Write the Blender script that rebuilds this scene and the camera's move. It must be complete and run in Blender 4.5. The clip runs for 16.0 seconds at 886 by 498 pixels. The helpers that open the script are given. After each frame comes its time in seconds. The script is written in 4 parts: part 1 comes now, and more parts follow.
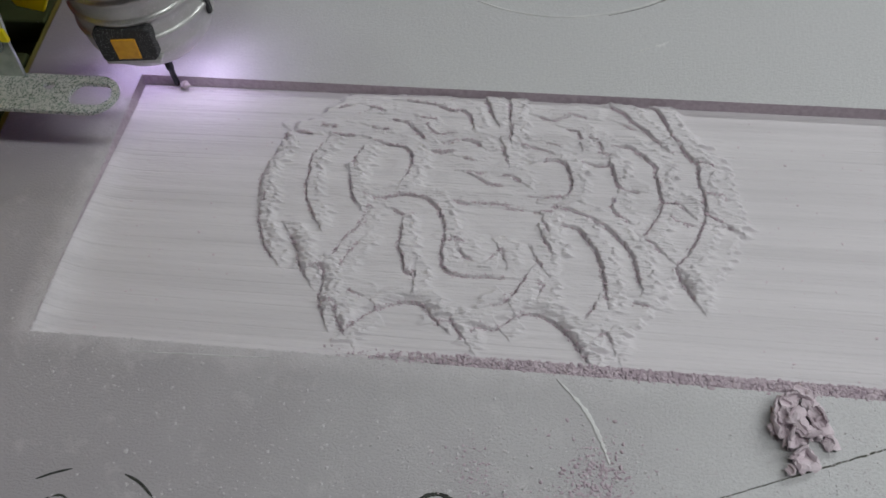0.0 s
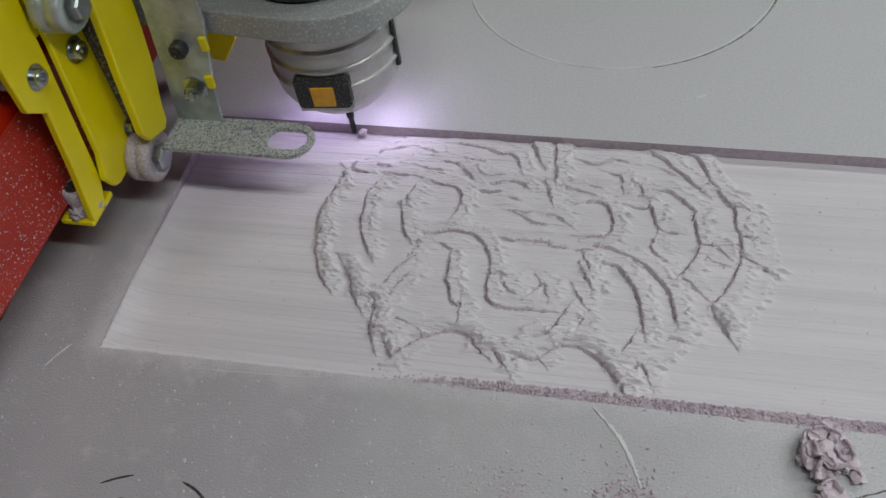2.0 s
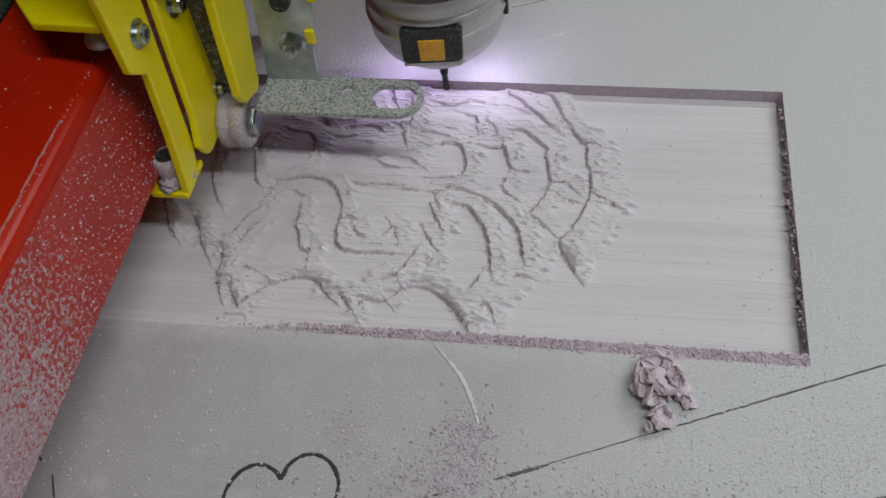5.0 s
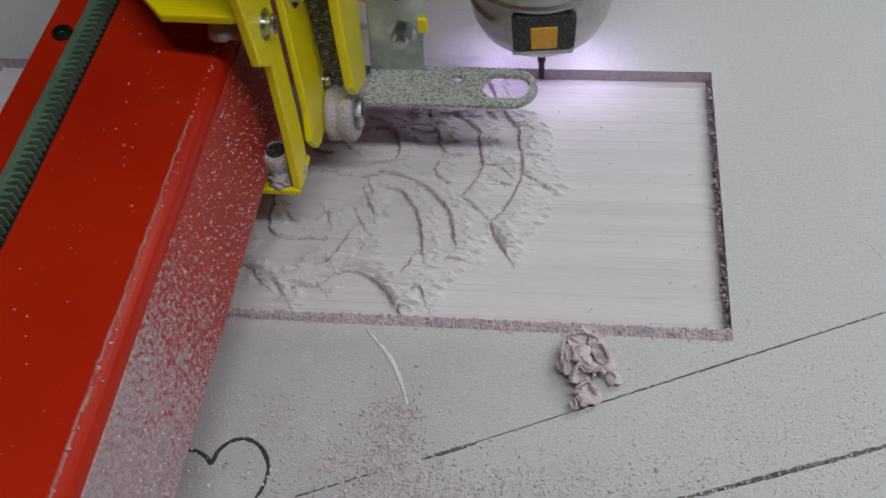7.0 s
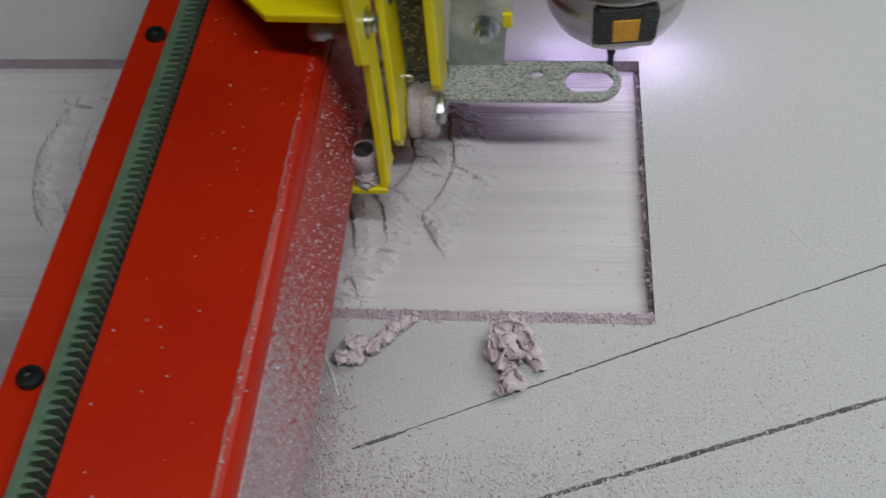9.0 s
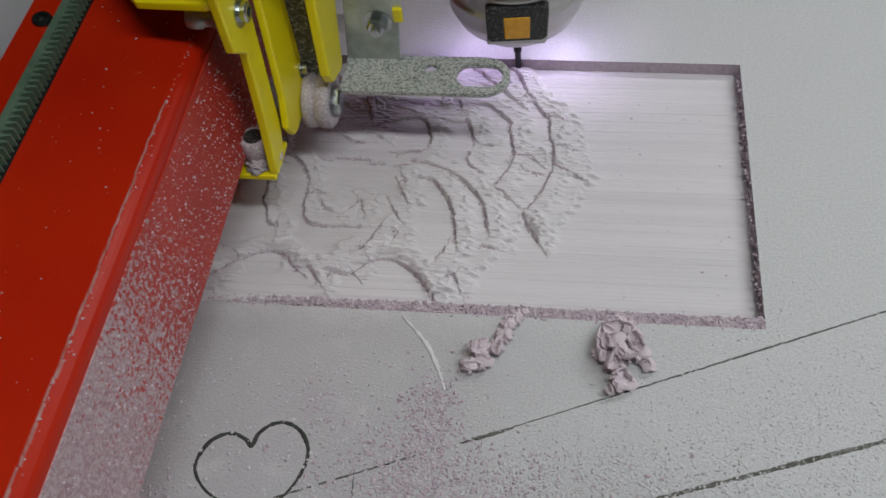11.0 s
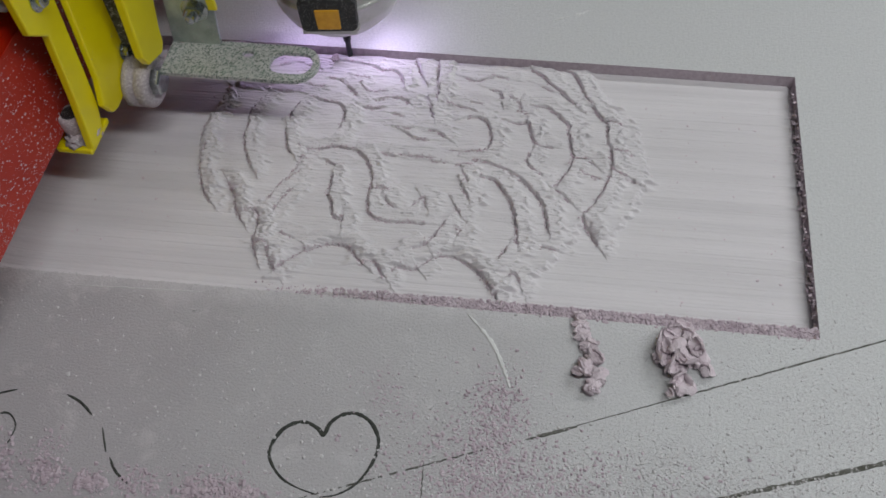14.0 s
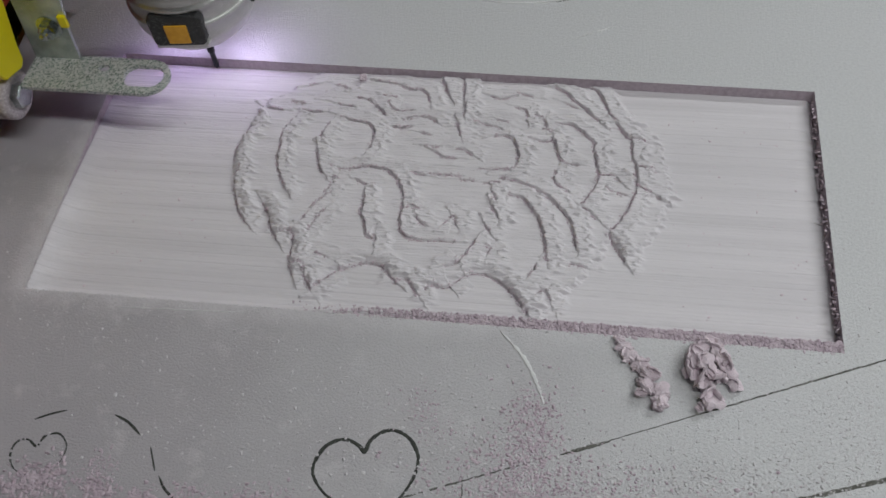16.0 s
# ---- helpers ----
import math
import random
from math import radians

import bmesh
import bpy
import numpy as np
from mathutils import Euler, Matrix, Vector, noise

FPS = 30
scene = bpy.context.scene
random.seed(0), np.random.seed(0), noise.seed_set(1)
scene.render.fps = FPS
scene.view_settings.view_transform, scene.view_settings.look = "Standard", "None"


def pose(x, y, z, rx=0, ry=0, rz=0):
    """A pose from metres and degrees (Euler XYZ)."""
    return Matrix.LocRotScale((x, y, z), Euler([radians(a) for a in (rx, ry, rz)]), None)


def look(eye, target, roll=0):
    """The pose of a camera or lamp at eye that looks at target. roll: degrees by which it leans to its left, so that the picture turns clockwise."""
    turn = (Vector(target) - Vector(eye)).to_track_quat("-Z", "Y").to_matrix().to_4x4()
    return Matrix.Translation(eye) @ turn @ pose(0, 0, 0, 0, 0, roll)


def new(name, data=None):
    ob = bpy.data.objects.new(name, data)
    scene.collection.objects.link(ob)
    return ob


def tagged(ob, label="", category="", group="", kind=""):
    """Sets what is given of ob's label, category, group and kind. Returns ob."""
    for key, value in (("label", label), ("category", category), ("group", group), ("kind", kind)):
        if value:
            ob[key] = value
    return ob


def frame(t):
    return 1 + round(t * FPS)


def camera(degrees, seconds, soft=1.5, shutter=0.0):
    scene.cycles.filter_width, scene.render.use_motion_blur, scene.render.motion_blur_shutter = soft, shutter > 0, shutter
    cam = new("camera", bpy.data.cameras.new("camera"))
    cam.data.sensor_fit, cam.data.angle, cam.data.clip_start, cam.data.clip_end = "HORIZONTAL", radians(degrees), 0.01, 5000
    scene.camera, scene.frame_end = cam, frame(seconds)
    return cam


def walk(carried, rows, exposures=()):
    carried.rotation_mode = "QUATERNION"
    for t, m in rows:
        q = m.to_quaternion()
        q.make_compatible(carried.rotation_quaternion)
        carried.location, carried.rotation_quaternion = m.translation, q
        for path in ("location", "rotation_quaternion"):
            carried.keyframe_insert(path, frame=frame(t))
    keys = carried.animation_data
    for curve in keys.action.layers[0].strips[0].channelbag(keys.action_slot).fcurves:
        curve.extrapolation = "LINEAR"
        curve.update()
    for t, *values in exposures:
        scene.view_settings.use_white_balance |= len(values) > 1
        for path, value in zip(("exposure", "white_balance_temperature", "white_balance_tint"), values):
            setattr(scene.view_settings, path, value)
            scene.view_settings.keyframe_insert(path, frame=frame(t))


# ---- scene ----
cam = camera(50.0, 16.0, shutter=0.5)
PATH = [
    (0, (0.2591, -0.193, 0.3537), (0.0966, 0.3819, -0.4482), -9.22),
    (0.5, (0.2554, -0.2057, 0.3641), (0.0651, 0.3878, -0.4179), -9.92),
    (1, (0.2467, -0.2157, 0.3717), (0.036, 0.3934, -0.3929), -9.93),
    (1.5, (0.2543, -0.2174, 0.3731), (0.0302, 0.3928, -0.3868), -10.74),
    (2, (0.2666, -0.2159, 0.366), (0.0478, 0.3964, -0.3938), -10.64),
    (2.5, (0.2743, -0.2139, 0.3648), (0.0624, 0.3887, -0.4046), -10.89),
    (3, (0.2874, -0.2136, 0.3574), (0.0757, 0.3899, -0.4113), -11.48),
    (3.5, (0.2902, -0.2125, 0.3518), (0.1001, 0.3838, -0.4281), -10.42),
    (4, (0.3001, -0.2108, 0.3507), (0.121, 0.3844, -0.4327), -10.02),
    (6.5, (0.3283, -0.2153, 0.3471), (0.1816, 0.3715, -0.4492), -8.90),
    (7, (0.3344, -0.2138, 0.3478), (0.1955, 0.3735, -0.4496), -8.72),
    (7.5, (0.3342, -0.2159, 0.3458), (0.2222, 0.3752, -0.453), -6.46),
    (8, (0.3432, -0.2187, 0.3493), (0.2356, 0.3706, -0.4514), -6.98),
    (8.5, (0.3498, -0.2162, 0.3534), (0.2276, 0.3607, -0.4541), -8.75),
    (9, (0.3538, -0.2147, 0.3519), (0.2448, 0.3657, -0.4551), -7.89),
    (9.5, (0.3539, -0.2177, 0.3494), (0.2261, 0.3666, -0.452), -9.49),
    (10, (0.343, -0.2214, 0.3518), (0.2093, 0.3636, -0.4482), -9.51),
    (12.5, (0.2993, -0.2215, 0.3499), (0.1599, 0.3619, -0.4502), -6.96),
    (13, (0.2945, -0.2189, 0.3505), (0.1571, 0.3544, -0.4573), -7.04),
    (13.5, (0.2953, -0.2167, 0.3547), (0.1606, 0.3511, -0.4574), -7.26),
    (14, (0.2881, -0.2244, 0.371), (0.158, 0.3393, -0.4447), -6.06),
    (14.5, (0.2841, -0.2229, 0.3798), (0.1552, 0.3373, -0.4385), -6.14),
    (15, (0.2808, -0.2202, 0.3811), (0.1527, 0.3337, -0.4416), -6.56),
    (15.5, (0.2771, -0.2192, 0.3822), (0.1524, 0.3331, -0.442), -6.48),
    (16, (0.2766, -0.2219, 0.3903), (0.1405, 0.3324, -0.4308), -7.48),
]
walk(cam, [(t, look(eye, target, roll)) for t, eye, target, roll in PATH])


# ---- light ----
world = bpy.data.worlds.new("workshop_air")
scene.world = world
world.use_nodes = True
world.node_tree.nodes["Background"].inputs[0].default_value = (0.80, 0.86, 0.90, 1)
world.node_tree.nodes["Background"].inputs[1].default_value = 0.15


def ceiling_lamp_light(name, x, y, z, sx, sy, power, colour):
    d = bpy.data.lights.new(name, "AREA")
    d.shape, d.size, d.size_y, d.energy, d.color = "RECTANGLE", sx, sy, power, colour
    ob = new(name, d)
    ob.matrix_world = pose(x, y, z)
    return ob


LAMP_Z = 1.12
LAMPS = ((0.76, -0.27, 7.6), (1.40, 0.85, 14.2))
for lx, ly, watts in LAMPS:
    ceiling_lamp_light("tube_light", lx, ly, LAMP_Z - 0.03, 1.1, 0.10, watts, (0.95, 1.0, 1.0))


# ---- materials ----
def ramp(nt, fac, stops):
    n = nt.nodes.new("ShaderNodeValToRGB")
    while len(n.color_ramp.elements) < len(stops):
        n.color_ramp.elements.new(0.5)
    for e, (p, c) in zip(n.color_ramp.elements, stops):
        e.position, e.color = p, (*c, 1)
    nt.links.new(fac, n.inputs[0])
    return n.outputs[0]


def noise_tex(nt, scale, detail=4, rough=0.6, stretch=(1, 1, 1)):
    co = nt.nodes.new("ShaderNodeTexCoord")
    mp = nt.nodes.new("ShaderNodeMapping")
    mp.inputs["Scale"].default_value = stretch
    nt.links.new(co.outputs["Object"], mp.inputs[0])
    n = nt.nodes.new("ShaderNodeTexNoise")
    n.inputs["Scale"].default_value, n.inputs["Detail"].default_value, n.inputs["Roughness"].default_value = scale, detail, rough
    nt.links.new(mp.outputs[0], n.inputs["Vector"])
    return n.outputs[0]


def mix(nt, fac, a, b):
    n = nt.nodes.new("ShaderNodeMix")
    n.data_type = "RGBA"
    for v, i in ((fac, 0), (a, 6), (b, 7)):
        if isinstance(v, (tuple, float, int)):
            n.inputs[i].default_value = (*v, 1) if isinstance(v, tuple) else v
        else:
            nt.links.new(v, n.inputs[i])
    return n.outputs[2]


def material(name, base, rough=0.6, metal=0.0, dark=None, scale=60, grain=900, bump=0.15, dust=None, dust_cover=0.5, dust_scale=260,
             stretch=(1, 1, 1), coat=0.0, depth=0.0005, grain_stretch=(1, 1, 1)):
    """Base colour with broad stains, fine grain in the relief, and specks of dust where asked."""
    m = bpy.data.materials.new(name)
    m.use_nodes = True
    nt = m.node_tree
    b = nt.nodes["Principled BSDF"]
    dark = dark or tuple(0.82 * c for c in base)
    col = ramp(nt, noise_tex(nt, scale, 4, 0.6, stretch), [(0.3, dark), (0.7, base)])
    fine = noise_tex(nt, grain, 3, 0.7, grain_stretch)
    b.inputs["Roughness"].default_value, b.inputs["Metallic"].default_value = rough, metal
    b.inputs["Coat Weight"].default_value = coat
    if dust:
        fac = ramp(nt, noise_tex(nt, dust_scale, 5, 0.75), [(dust_cover, (0, 0, 0)), (min(dust_cover + 0.07, 1), (1, 1, 1))])
        col = mix(nt, fac, col, dust)
        if metal:
            inv = nt.nodes.new("ShaderNodeMath")
            inv.operation = "MULTIPLY_ADD"
            inv.inputs[1].default_value, inv.inputs[2].default_value = -metal, metal
            nt.links.new(fac, inv.inputs[0])
            nt.links.new(inv.outputs[0], b.inputs["Metallic"])
        rr = nt.nodes.new("ShaderNodeMath")
        rr.operation = "MULTIPLY_ADD"
        rr.inputs[1].default_value, rr.inputs[2].default_value = 0.9 - rough, rough
        nt.links.new(fac, rr.inputs[0])
        nt.links.new(rr.outputs[0], b.inputs["Roughness"])
    nt.links.new(col, b.inputs["Base Color"])
    bp = nt.nodes.new("ShaderNodeBump")
    bp.inputs["Strength"].default_value, bp.inputs["Distance"].default_value = bump, depth
    nt.links.new(fine, bp.inputs["Height"])
    nt.links.new(bp.outputs[0], b.inputs["Normal"])
    return m


# base tone darkened to include the gantry's shade over the left of the board
M_BOARD = material("dusty_board", (0.435, 0.408, 0.428), 0.75, dark=(0.38, 0.352, 0.372), scale=14, grain=800, bump=0.9, depth=0.0007,
                   dust=(0.54, 0.50, 0.52), dust_cover=0.64, dust_scale=420)


def powder_and_shade(m):
    """Pale powder lies thicker over the right-hand and far parts of the board, with a ragged border; the left's darker
    tone also holds painted shade.
    """
    nt = m.node_tree
    b = nt.nodes["Principled BSDF"]
    old = b.inputs["Base Color"].links[0].from_socket
    co = nt.nodes.new("ShaderNodeTexCoord")
    sep = nt.nodes.new("ShaderNodeSeparateXYZ")
    nt.links.new(co.outputs["Object"], sep.inputs[0])
    add = nt.nodes.new("ShaderNodeMath")
    add.operation = "MULTIPLY_ADD"
    add.inputs[1].default_value = 0.22
    nt.links.new(noise_tex(nt, 9, 5, 0.65), add.inputs[0])
    far = nt.nodes.new("ShaderNodeMath")
    far.operation = "MAXIMUM"
    far.inputs[1].default_value = 0.0
    nt.links.new(sep.outputs[1], far.inputs[0])
    slant = nt.nodes.new("ShaderNodeMath")
    slant.operation = "MULTIPLY_ADD"
    slant.inputs[1].default_value = 1.3
    nt.links.new(far.outputs[0], slant.inputs[0])
    nt.links.new(sep.outputs[0], slant.inputs[2])
    nt.links.new(slant.outputs[0], add.inputs[2])
    fac = ramp(nt, add.outputs[0], [(0.22, (0, 0, 0)), (0.50, (1, 1, 1))])
    powder = ramp(nt, noise_tex(nt, 700, 4, 0.7), [(0.35, (0.53, 0.522, 0.534)), (0.6, (0.605, 0.598, 0.608))])
    smear = ramp(nt, noise_tex(nt, 48, 6, 0.7), [(0.56, (0, 0, 0)), (0.74, (0.6, 0.6, 0.6))])
    away = []
    for axis, mid, half in ((0, 0.2, 0.2), (1, 0.076, 0.076)):
        value = sep.outputs[axis]
        for op, amount in (("SUBTRACT", mid), ("ABSOLUTE", 0.0), ("SUBTRACT", half), ("MAXIMUM", 0.0)):
            n = nt.nodes.new("ShaderNodeMath")
            n.operation = op
            n.inputs[1].default_value = amount
            nt.links.new(value, n.inputs[0])
            value = n.outputs[0]
        away.append(value)
    gap = nt.nodes.new("ShaderNodeMath")
    nt.links.new(away[0], gap.inputs[0])
    nt.links.new(away[1], gap.inputs[1])
    spread = nt.nodes.new("ShaderNodeMath")
    spread.operation = "MULTIPLY_ADD"
    spread.inputs[1].default_value = 0.03
    nt.links.new(noise_tex(nt, 45, 6, 0.7), spread.inputs[0])
    nt.links.new(gap.outputs[0], spread.inputs[2])
    halo = ramp(nt, spread.outputs[0], [(0.010, (0.95, 0.95, 0.95)), (0.026, (0, 0, 0))])
    bare = mix(nt, halo, mix(nt, smear, old, (0.62, 0.585, 0.60)), (0.63, 0.59, 0.612))
    nt.links.new(mix(nt, fac, bare, powder), b.inputs["Base Color"])


powder_and_shade(M_BOARD)
M_FOAM = material("milled_foam", (0.68, 0.64, 0.667), 0.9, dark=(0.585, 0.55, 0.575), scale=130, grain=700, bump=0.65, stretch=(0.035, 1, 1), grain_stretch=(0.25, 1, 1))
M_WALL = material("cut_foam_edge", (0.56, 0.48, 0.53), 0.95, dark=(0.44, 0.36, 0.41), scale=400, grain=900, bump=0.6)
M_CRUMB = material("foam_crumbs", (0.575, 0.485, 0.535), 0.95, dark=(0.42, 0.335, 0.385), scale=150, grain=1500, bump=0.4)
M_PALE = material("pale_crumbs", (0.63, 0.61, 0.62), 0.95, dark=(0.50, 0.47, 0.49), scale=150, grain=1500, bump=0.4)
M_GRIT = material("groove_grit", (0.56, 0.46, 0.51), 0.95, dark=(0.43, 0.33, 0.38), scale=300, grain=1500, bump=0.4)
M_CHIP = material("foam_shaving", (0.70, 0.61, 0.655), 0.9, dark=(0.56, 0.46, 0.51), scale=160, grain=1500, bump=0.4)
M_PEN = material("pencil_line", (0.055, 0.06, 0.05), 0.8, dark=(0.02, 0.02, 0.02), scale=300, dust=(0.5, 0.48, 0.5), dust_cover=0.63, dust_scale=700)
M_SCORE = material("scored_edge", (0.75, 0.74, 0.74), 0.85)
# dusty scored lines, and the painted shade of the circle's rim and plate gap
M_GROOVE_SHADE = material("groove_and_gap_shade", (0.15, 0.145, 0.135), 0.9, dark=(0.06, 0.06, 0.045), scale=200, dust=(0.55, 0.52, 0.53), dust_cover=0.545, dust_scale=800)
M_RED = material("red_paint", (0.46, 0.019, 0.002), 0.33, dark=(0.40, 0.011, 0.002), scale=9, grain=500, bump=0.05, dust=(0.55, 0.30, 0.30), dust_cover=0.70, dust_scale=430)
M_RED.node_tree.nodes["Principled BSDF"].inputs["Specular IOR Level"].default_value = 0.25
M_RED_DUSTY = material("dusty_red_paint", (0.45, 0.03, 0.015), 0.5, dark=(0.36, 0.02, 0.01), scale=30, grain=900, bump=0.2, dust=(0.52, 0.36, 0.38), dust_cover=0.66, dust_scale=420)


def thicker_towards(m, low, high, colour, axis=1, size=650, band=(0.74, 1.0)):
    """Packed dust that covers the surface more and more along an axis from high to low."""
    nt = m.node_tree
    b = nt.nodes["Principled BSDF"]
    old = b.inputs["Base Color"].links[0].from_socket
    co = nt.nodes.new("ShaderNodeTexCoord")
    sep = nt.nodes.new("ShaderNodeSeparateXYZ")
    nt.links.new(co.outputs["Object"], sep.inputs[0])
    rng_ = nt.nodes.new("ShaderNodeMapRange")
    rng_.inputs["From Min"].default_value, rng_.inputs["From Max"].default_value = high, low
    nt.links.new(sep.outputs[axis], rng_.inputs["Value"])
    add = nt.nodes.new("ShaderNodeMath")
    add.operation = "MULTIPLY_ADD"
    add.inputs[1].default_value = 1.0
    nt.links.new(noise_tex(nt, size, 5, 0.75), add.inputs[0])
    nt.links.new(rng_.outputs[0], add.inputs[2])
    fac = ramp(nt, add.outputs[0], [(band[0], (0, 0, 0)), (band[1], (1, 1, 1))])
    shade = ramp(nt, noise_tex(nt, 620, 4, 0.75), [(0.36, tuple(k * c for k, c in zip((0.62, 0.42, 0.45), colour))), (0.60, colour)])
    nt.links.new(mix(nt, fac, old, shade), b.inputs["Base Color"])


thicker_towards(M_RED_DUSTY, -0.26, 0.16, (0.50, 0.40, 0.425), size=480, band=(0.99, 1.11))
M_YELLOW = material("yellow_paint", (0.88, 0.75, 0.0), 0.42, dark=(0.74, 0.60, 0.0), scale=14, grain=400, bump=0.08, dust=(0.55, 0.47, 0.38), dust_cover=0.66, dust_scale=240, coat=0.2)
thicker_towards(M_YELLOW, 0.0, 0.085, (0.56, 0.48, 0.49), 2, 620, (1.01, 1.13))
M_YELLOW_CLEAN = material("plain_yellow_paint", (0.88, 0.75, 0.0), 0.42, dark=(0.74, 0.60, 0.0), scale=14, grain=400, bump=0.08, dust=(0.55, 0.47, 0.38), dust_cover=0.64, dust_scale=420)
M_ZINC = material("dusty_zinc", (0.25, 0.33, 0.28), 0.4, 0.35, dark=(0.06, 0.09, 0.07), scale=160, grain=900, bump=0.9, dust=(0.56, 0.56, 0.55), dust_cover=0.44, dust_scale=1050)
M_CAKED = material("caked_dust", (0.52, 0.46, 0.485), 0.95, dark=(0.36, 0.31, 0.335), scale=500, grain=900, bump=0.9, dust=(0.62, 0.57, 0.59), dust_cover=0.52, dust_scale=900)
M_ZINC_CLEAN = material("zinc_plate", (0.60, 0.66, 0.63), 0.35, 0.5, dark=(0.30, 0.34, 0.32), scale=70, grain=500, bump=0.2, dust=(0.60, 0.57, 0.58), dust_cover=0.57, dust_scale=520)
M_STEEL = material("bolt_steel", (0.62, 0.66, 0.66), 0.25, 1.0, dark=(0.40, 0.43, 0.43), scale=200, bump=0.05, dust=(0.5, 0.48, 0.48), dust_cover=0.68, dust_scale=400)
M_ALU = material("cast_aluminium", (0.42, 0.44, 0.43), 0.5, 0.5, dark=(0.34, 0.36, 0.35), scale=40, grain=900, bump=0.15, dust=(0.66, 0.64, 0.64), dust_cover=0.54, dust_scale=800)
M_SPINDLE = material("silver_paint", (0.60, 0.60, 0.59), 0.30, 0.6, dark=(0.50, 0.49, 0.48), scale=90, grain=700, bump=0.3, dust=(0.64, 0.61, 0.62), dust_cover=0.54, dust_scale=650)
M_BLACK = material("black_plastic", (0.016, 0.016, 0.018), 0.5, grain=900, bump=0.3, dust=(0.42, 0.42, 0.42), dust_cover=0.57, dust_scale=1300)
M_STEEL_DARK = material("blued_screw", (0.10, 0.12, 0.11), 0.25, 0.9, scale=200)
M_SEAM = material("packed_dust", (0.46, 0.28, 0.27), 0.9, dark=(0.36, 0.06, 0.04), scale=170, grain=1200, bump=0.5)
M_DARK = material("dark_steel_and_shade", (0.03, 0.032, 0.034), 0.45, 0.6, scale=90, grain=900)
M_RACK = material("oiled_rack", (0.15, 0.235, 0.165), 0.5, 0.2, dark=(0.09, 0.15, 0.10), scale=120, grain=700, dust=(0.34, 0.33, 0.31), dust_cover=0.70, dust_scale=400)
M_ORANGE = material("orange_lens", (0.78, 0.40, 0.03), 0.35, dark=(0.66, 0.31, 0.02), scale=300)
M_GREEN = material("green_bed_paint", (0.10, 0.125, 0.05), 0.5, dark=(0.06, 0.08, 0.03), scale=25, dust=(0.35, 0.33, 0.30), dust_cover=0.70, dust_scale=300)
M_STRIP = material("yellowed_edge", (0.50, 0.47, 0.13), 0.7, dark=(0.36, 0.33, 0.10), scale=60, dust=(0.55, 0.50, 0.50), dust_cover=0.62, dust_scale=300)
M_ROOM = material("painted_wall", (0.22, 0.23, 0.23), 0.9, scale=1, grain=60, bump=0.05)
M_FLOOR = material("concrete_floor", (0.22, 0.22, 0.21), 0.8, scale=2, grain=120, bump=0.2)


def glow(name, colour, strength):
    m = bpy.data.materials.new(name)
    m.use_nodes = True
    b = m.node_tree.nodes["Principled BSDF"]
    b.inputs["Base Color"].default_value = (*colour, 1)
    b.inputs["Emission Color"].default_value, b.inputs["Emission Strength"].default_value = (*colour, 1), strength
    return m


M_LED = glow("violet_white_led", (0.72, 0.60, 1.0), 85)
M_TUBE = glow("lamp_tube", (1.0, 1.0, 0.97), 6)


# ---- mesh helpers ----
def link(name, bm, mat, parent=None, label="", smooth=False):
    me = bpy.data.meshes.new(name)
    bmesh.ops.recalc_face_normals(bm, faces=bm.faces)
    if smooth:
        for f in bm.faces:
            f.smooth = True
    bm.to_mesh(me)
    bm.free()
    me.materials.append(mat)
    ob = new(name, me)
    if parent:
        ob.parent = parent
    return tagged(ob, label) if label else ob


def part(name, bm, mat, parent, label="", smooth=False):
    return link(name, bm, mat, parent, label, smooth)


def box(x0, x1, y0, y1, z0, z1, bevel=0.0, bm=None):
    bm = bm or bmesh.new()
    r = bmesh.ops.create_cube(bm, size=1, matrix=Matrix.Translation(((x0 + x1) / 2, (y0 + y1) / 2, (z0 + z1) / 2)) @ Matrix.Diagonal((x1 - x0, y1 - y0, z1 - z0, 1)))
    if bevel:
        es = list({e for v in r["verts"] for e in v.link_edges})
        bmesh.ops.bevel(bm, geom=es, offset=bevel, segments=2, affect="EDGES", profile=0.5)
    return bm


def prism(outline, axis, a, b, bevel=0.0, bm=None):
    """An outline in two axes drawn out along the third from a to b."""
    bm = bm or bmesh.new()
    place = {"x": lambda p, q, c: (c, p, q), "y": lambda p, q, c: (p, c, q), "z": lambda p, q, c: (p, q, c)}[axis]
    lo = [bm.verts.new(place(p, q, a)) for p, q in outline]
    hi = [bm.verts.new(place(p, q, b)) for p, q in outline]
    n = len(outline)
    bm.faces.new(lo[::-1])
    bm.faces.new(hi)
    for i in range(n):
        bm.faces.new((lo[i], lo[(i + 1) % n], hi[(i + 1) % n], hi[i]))
    if bevel:
        bmesh.ops.recalc_face_normals(bm, faces=bm.faces)
        es = [e for e in bm.edges if len(e.link_faces) == 2 and e.calc_face_angle(0) > 0.6]
        bmesh.ops.bevel(bm, geom=es, offset=bevel, segments=2, affect="EDGES", profile=0.5)
    return bm


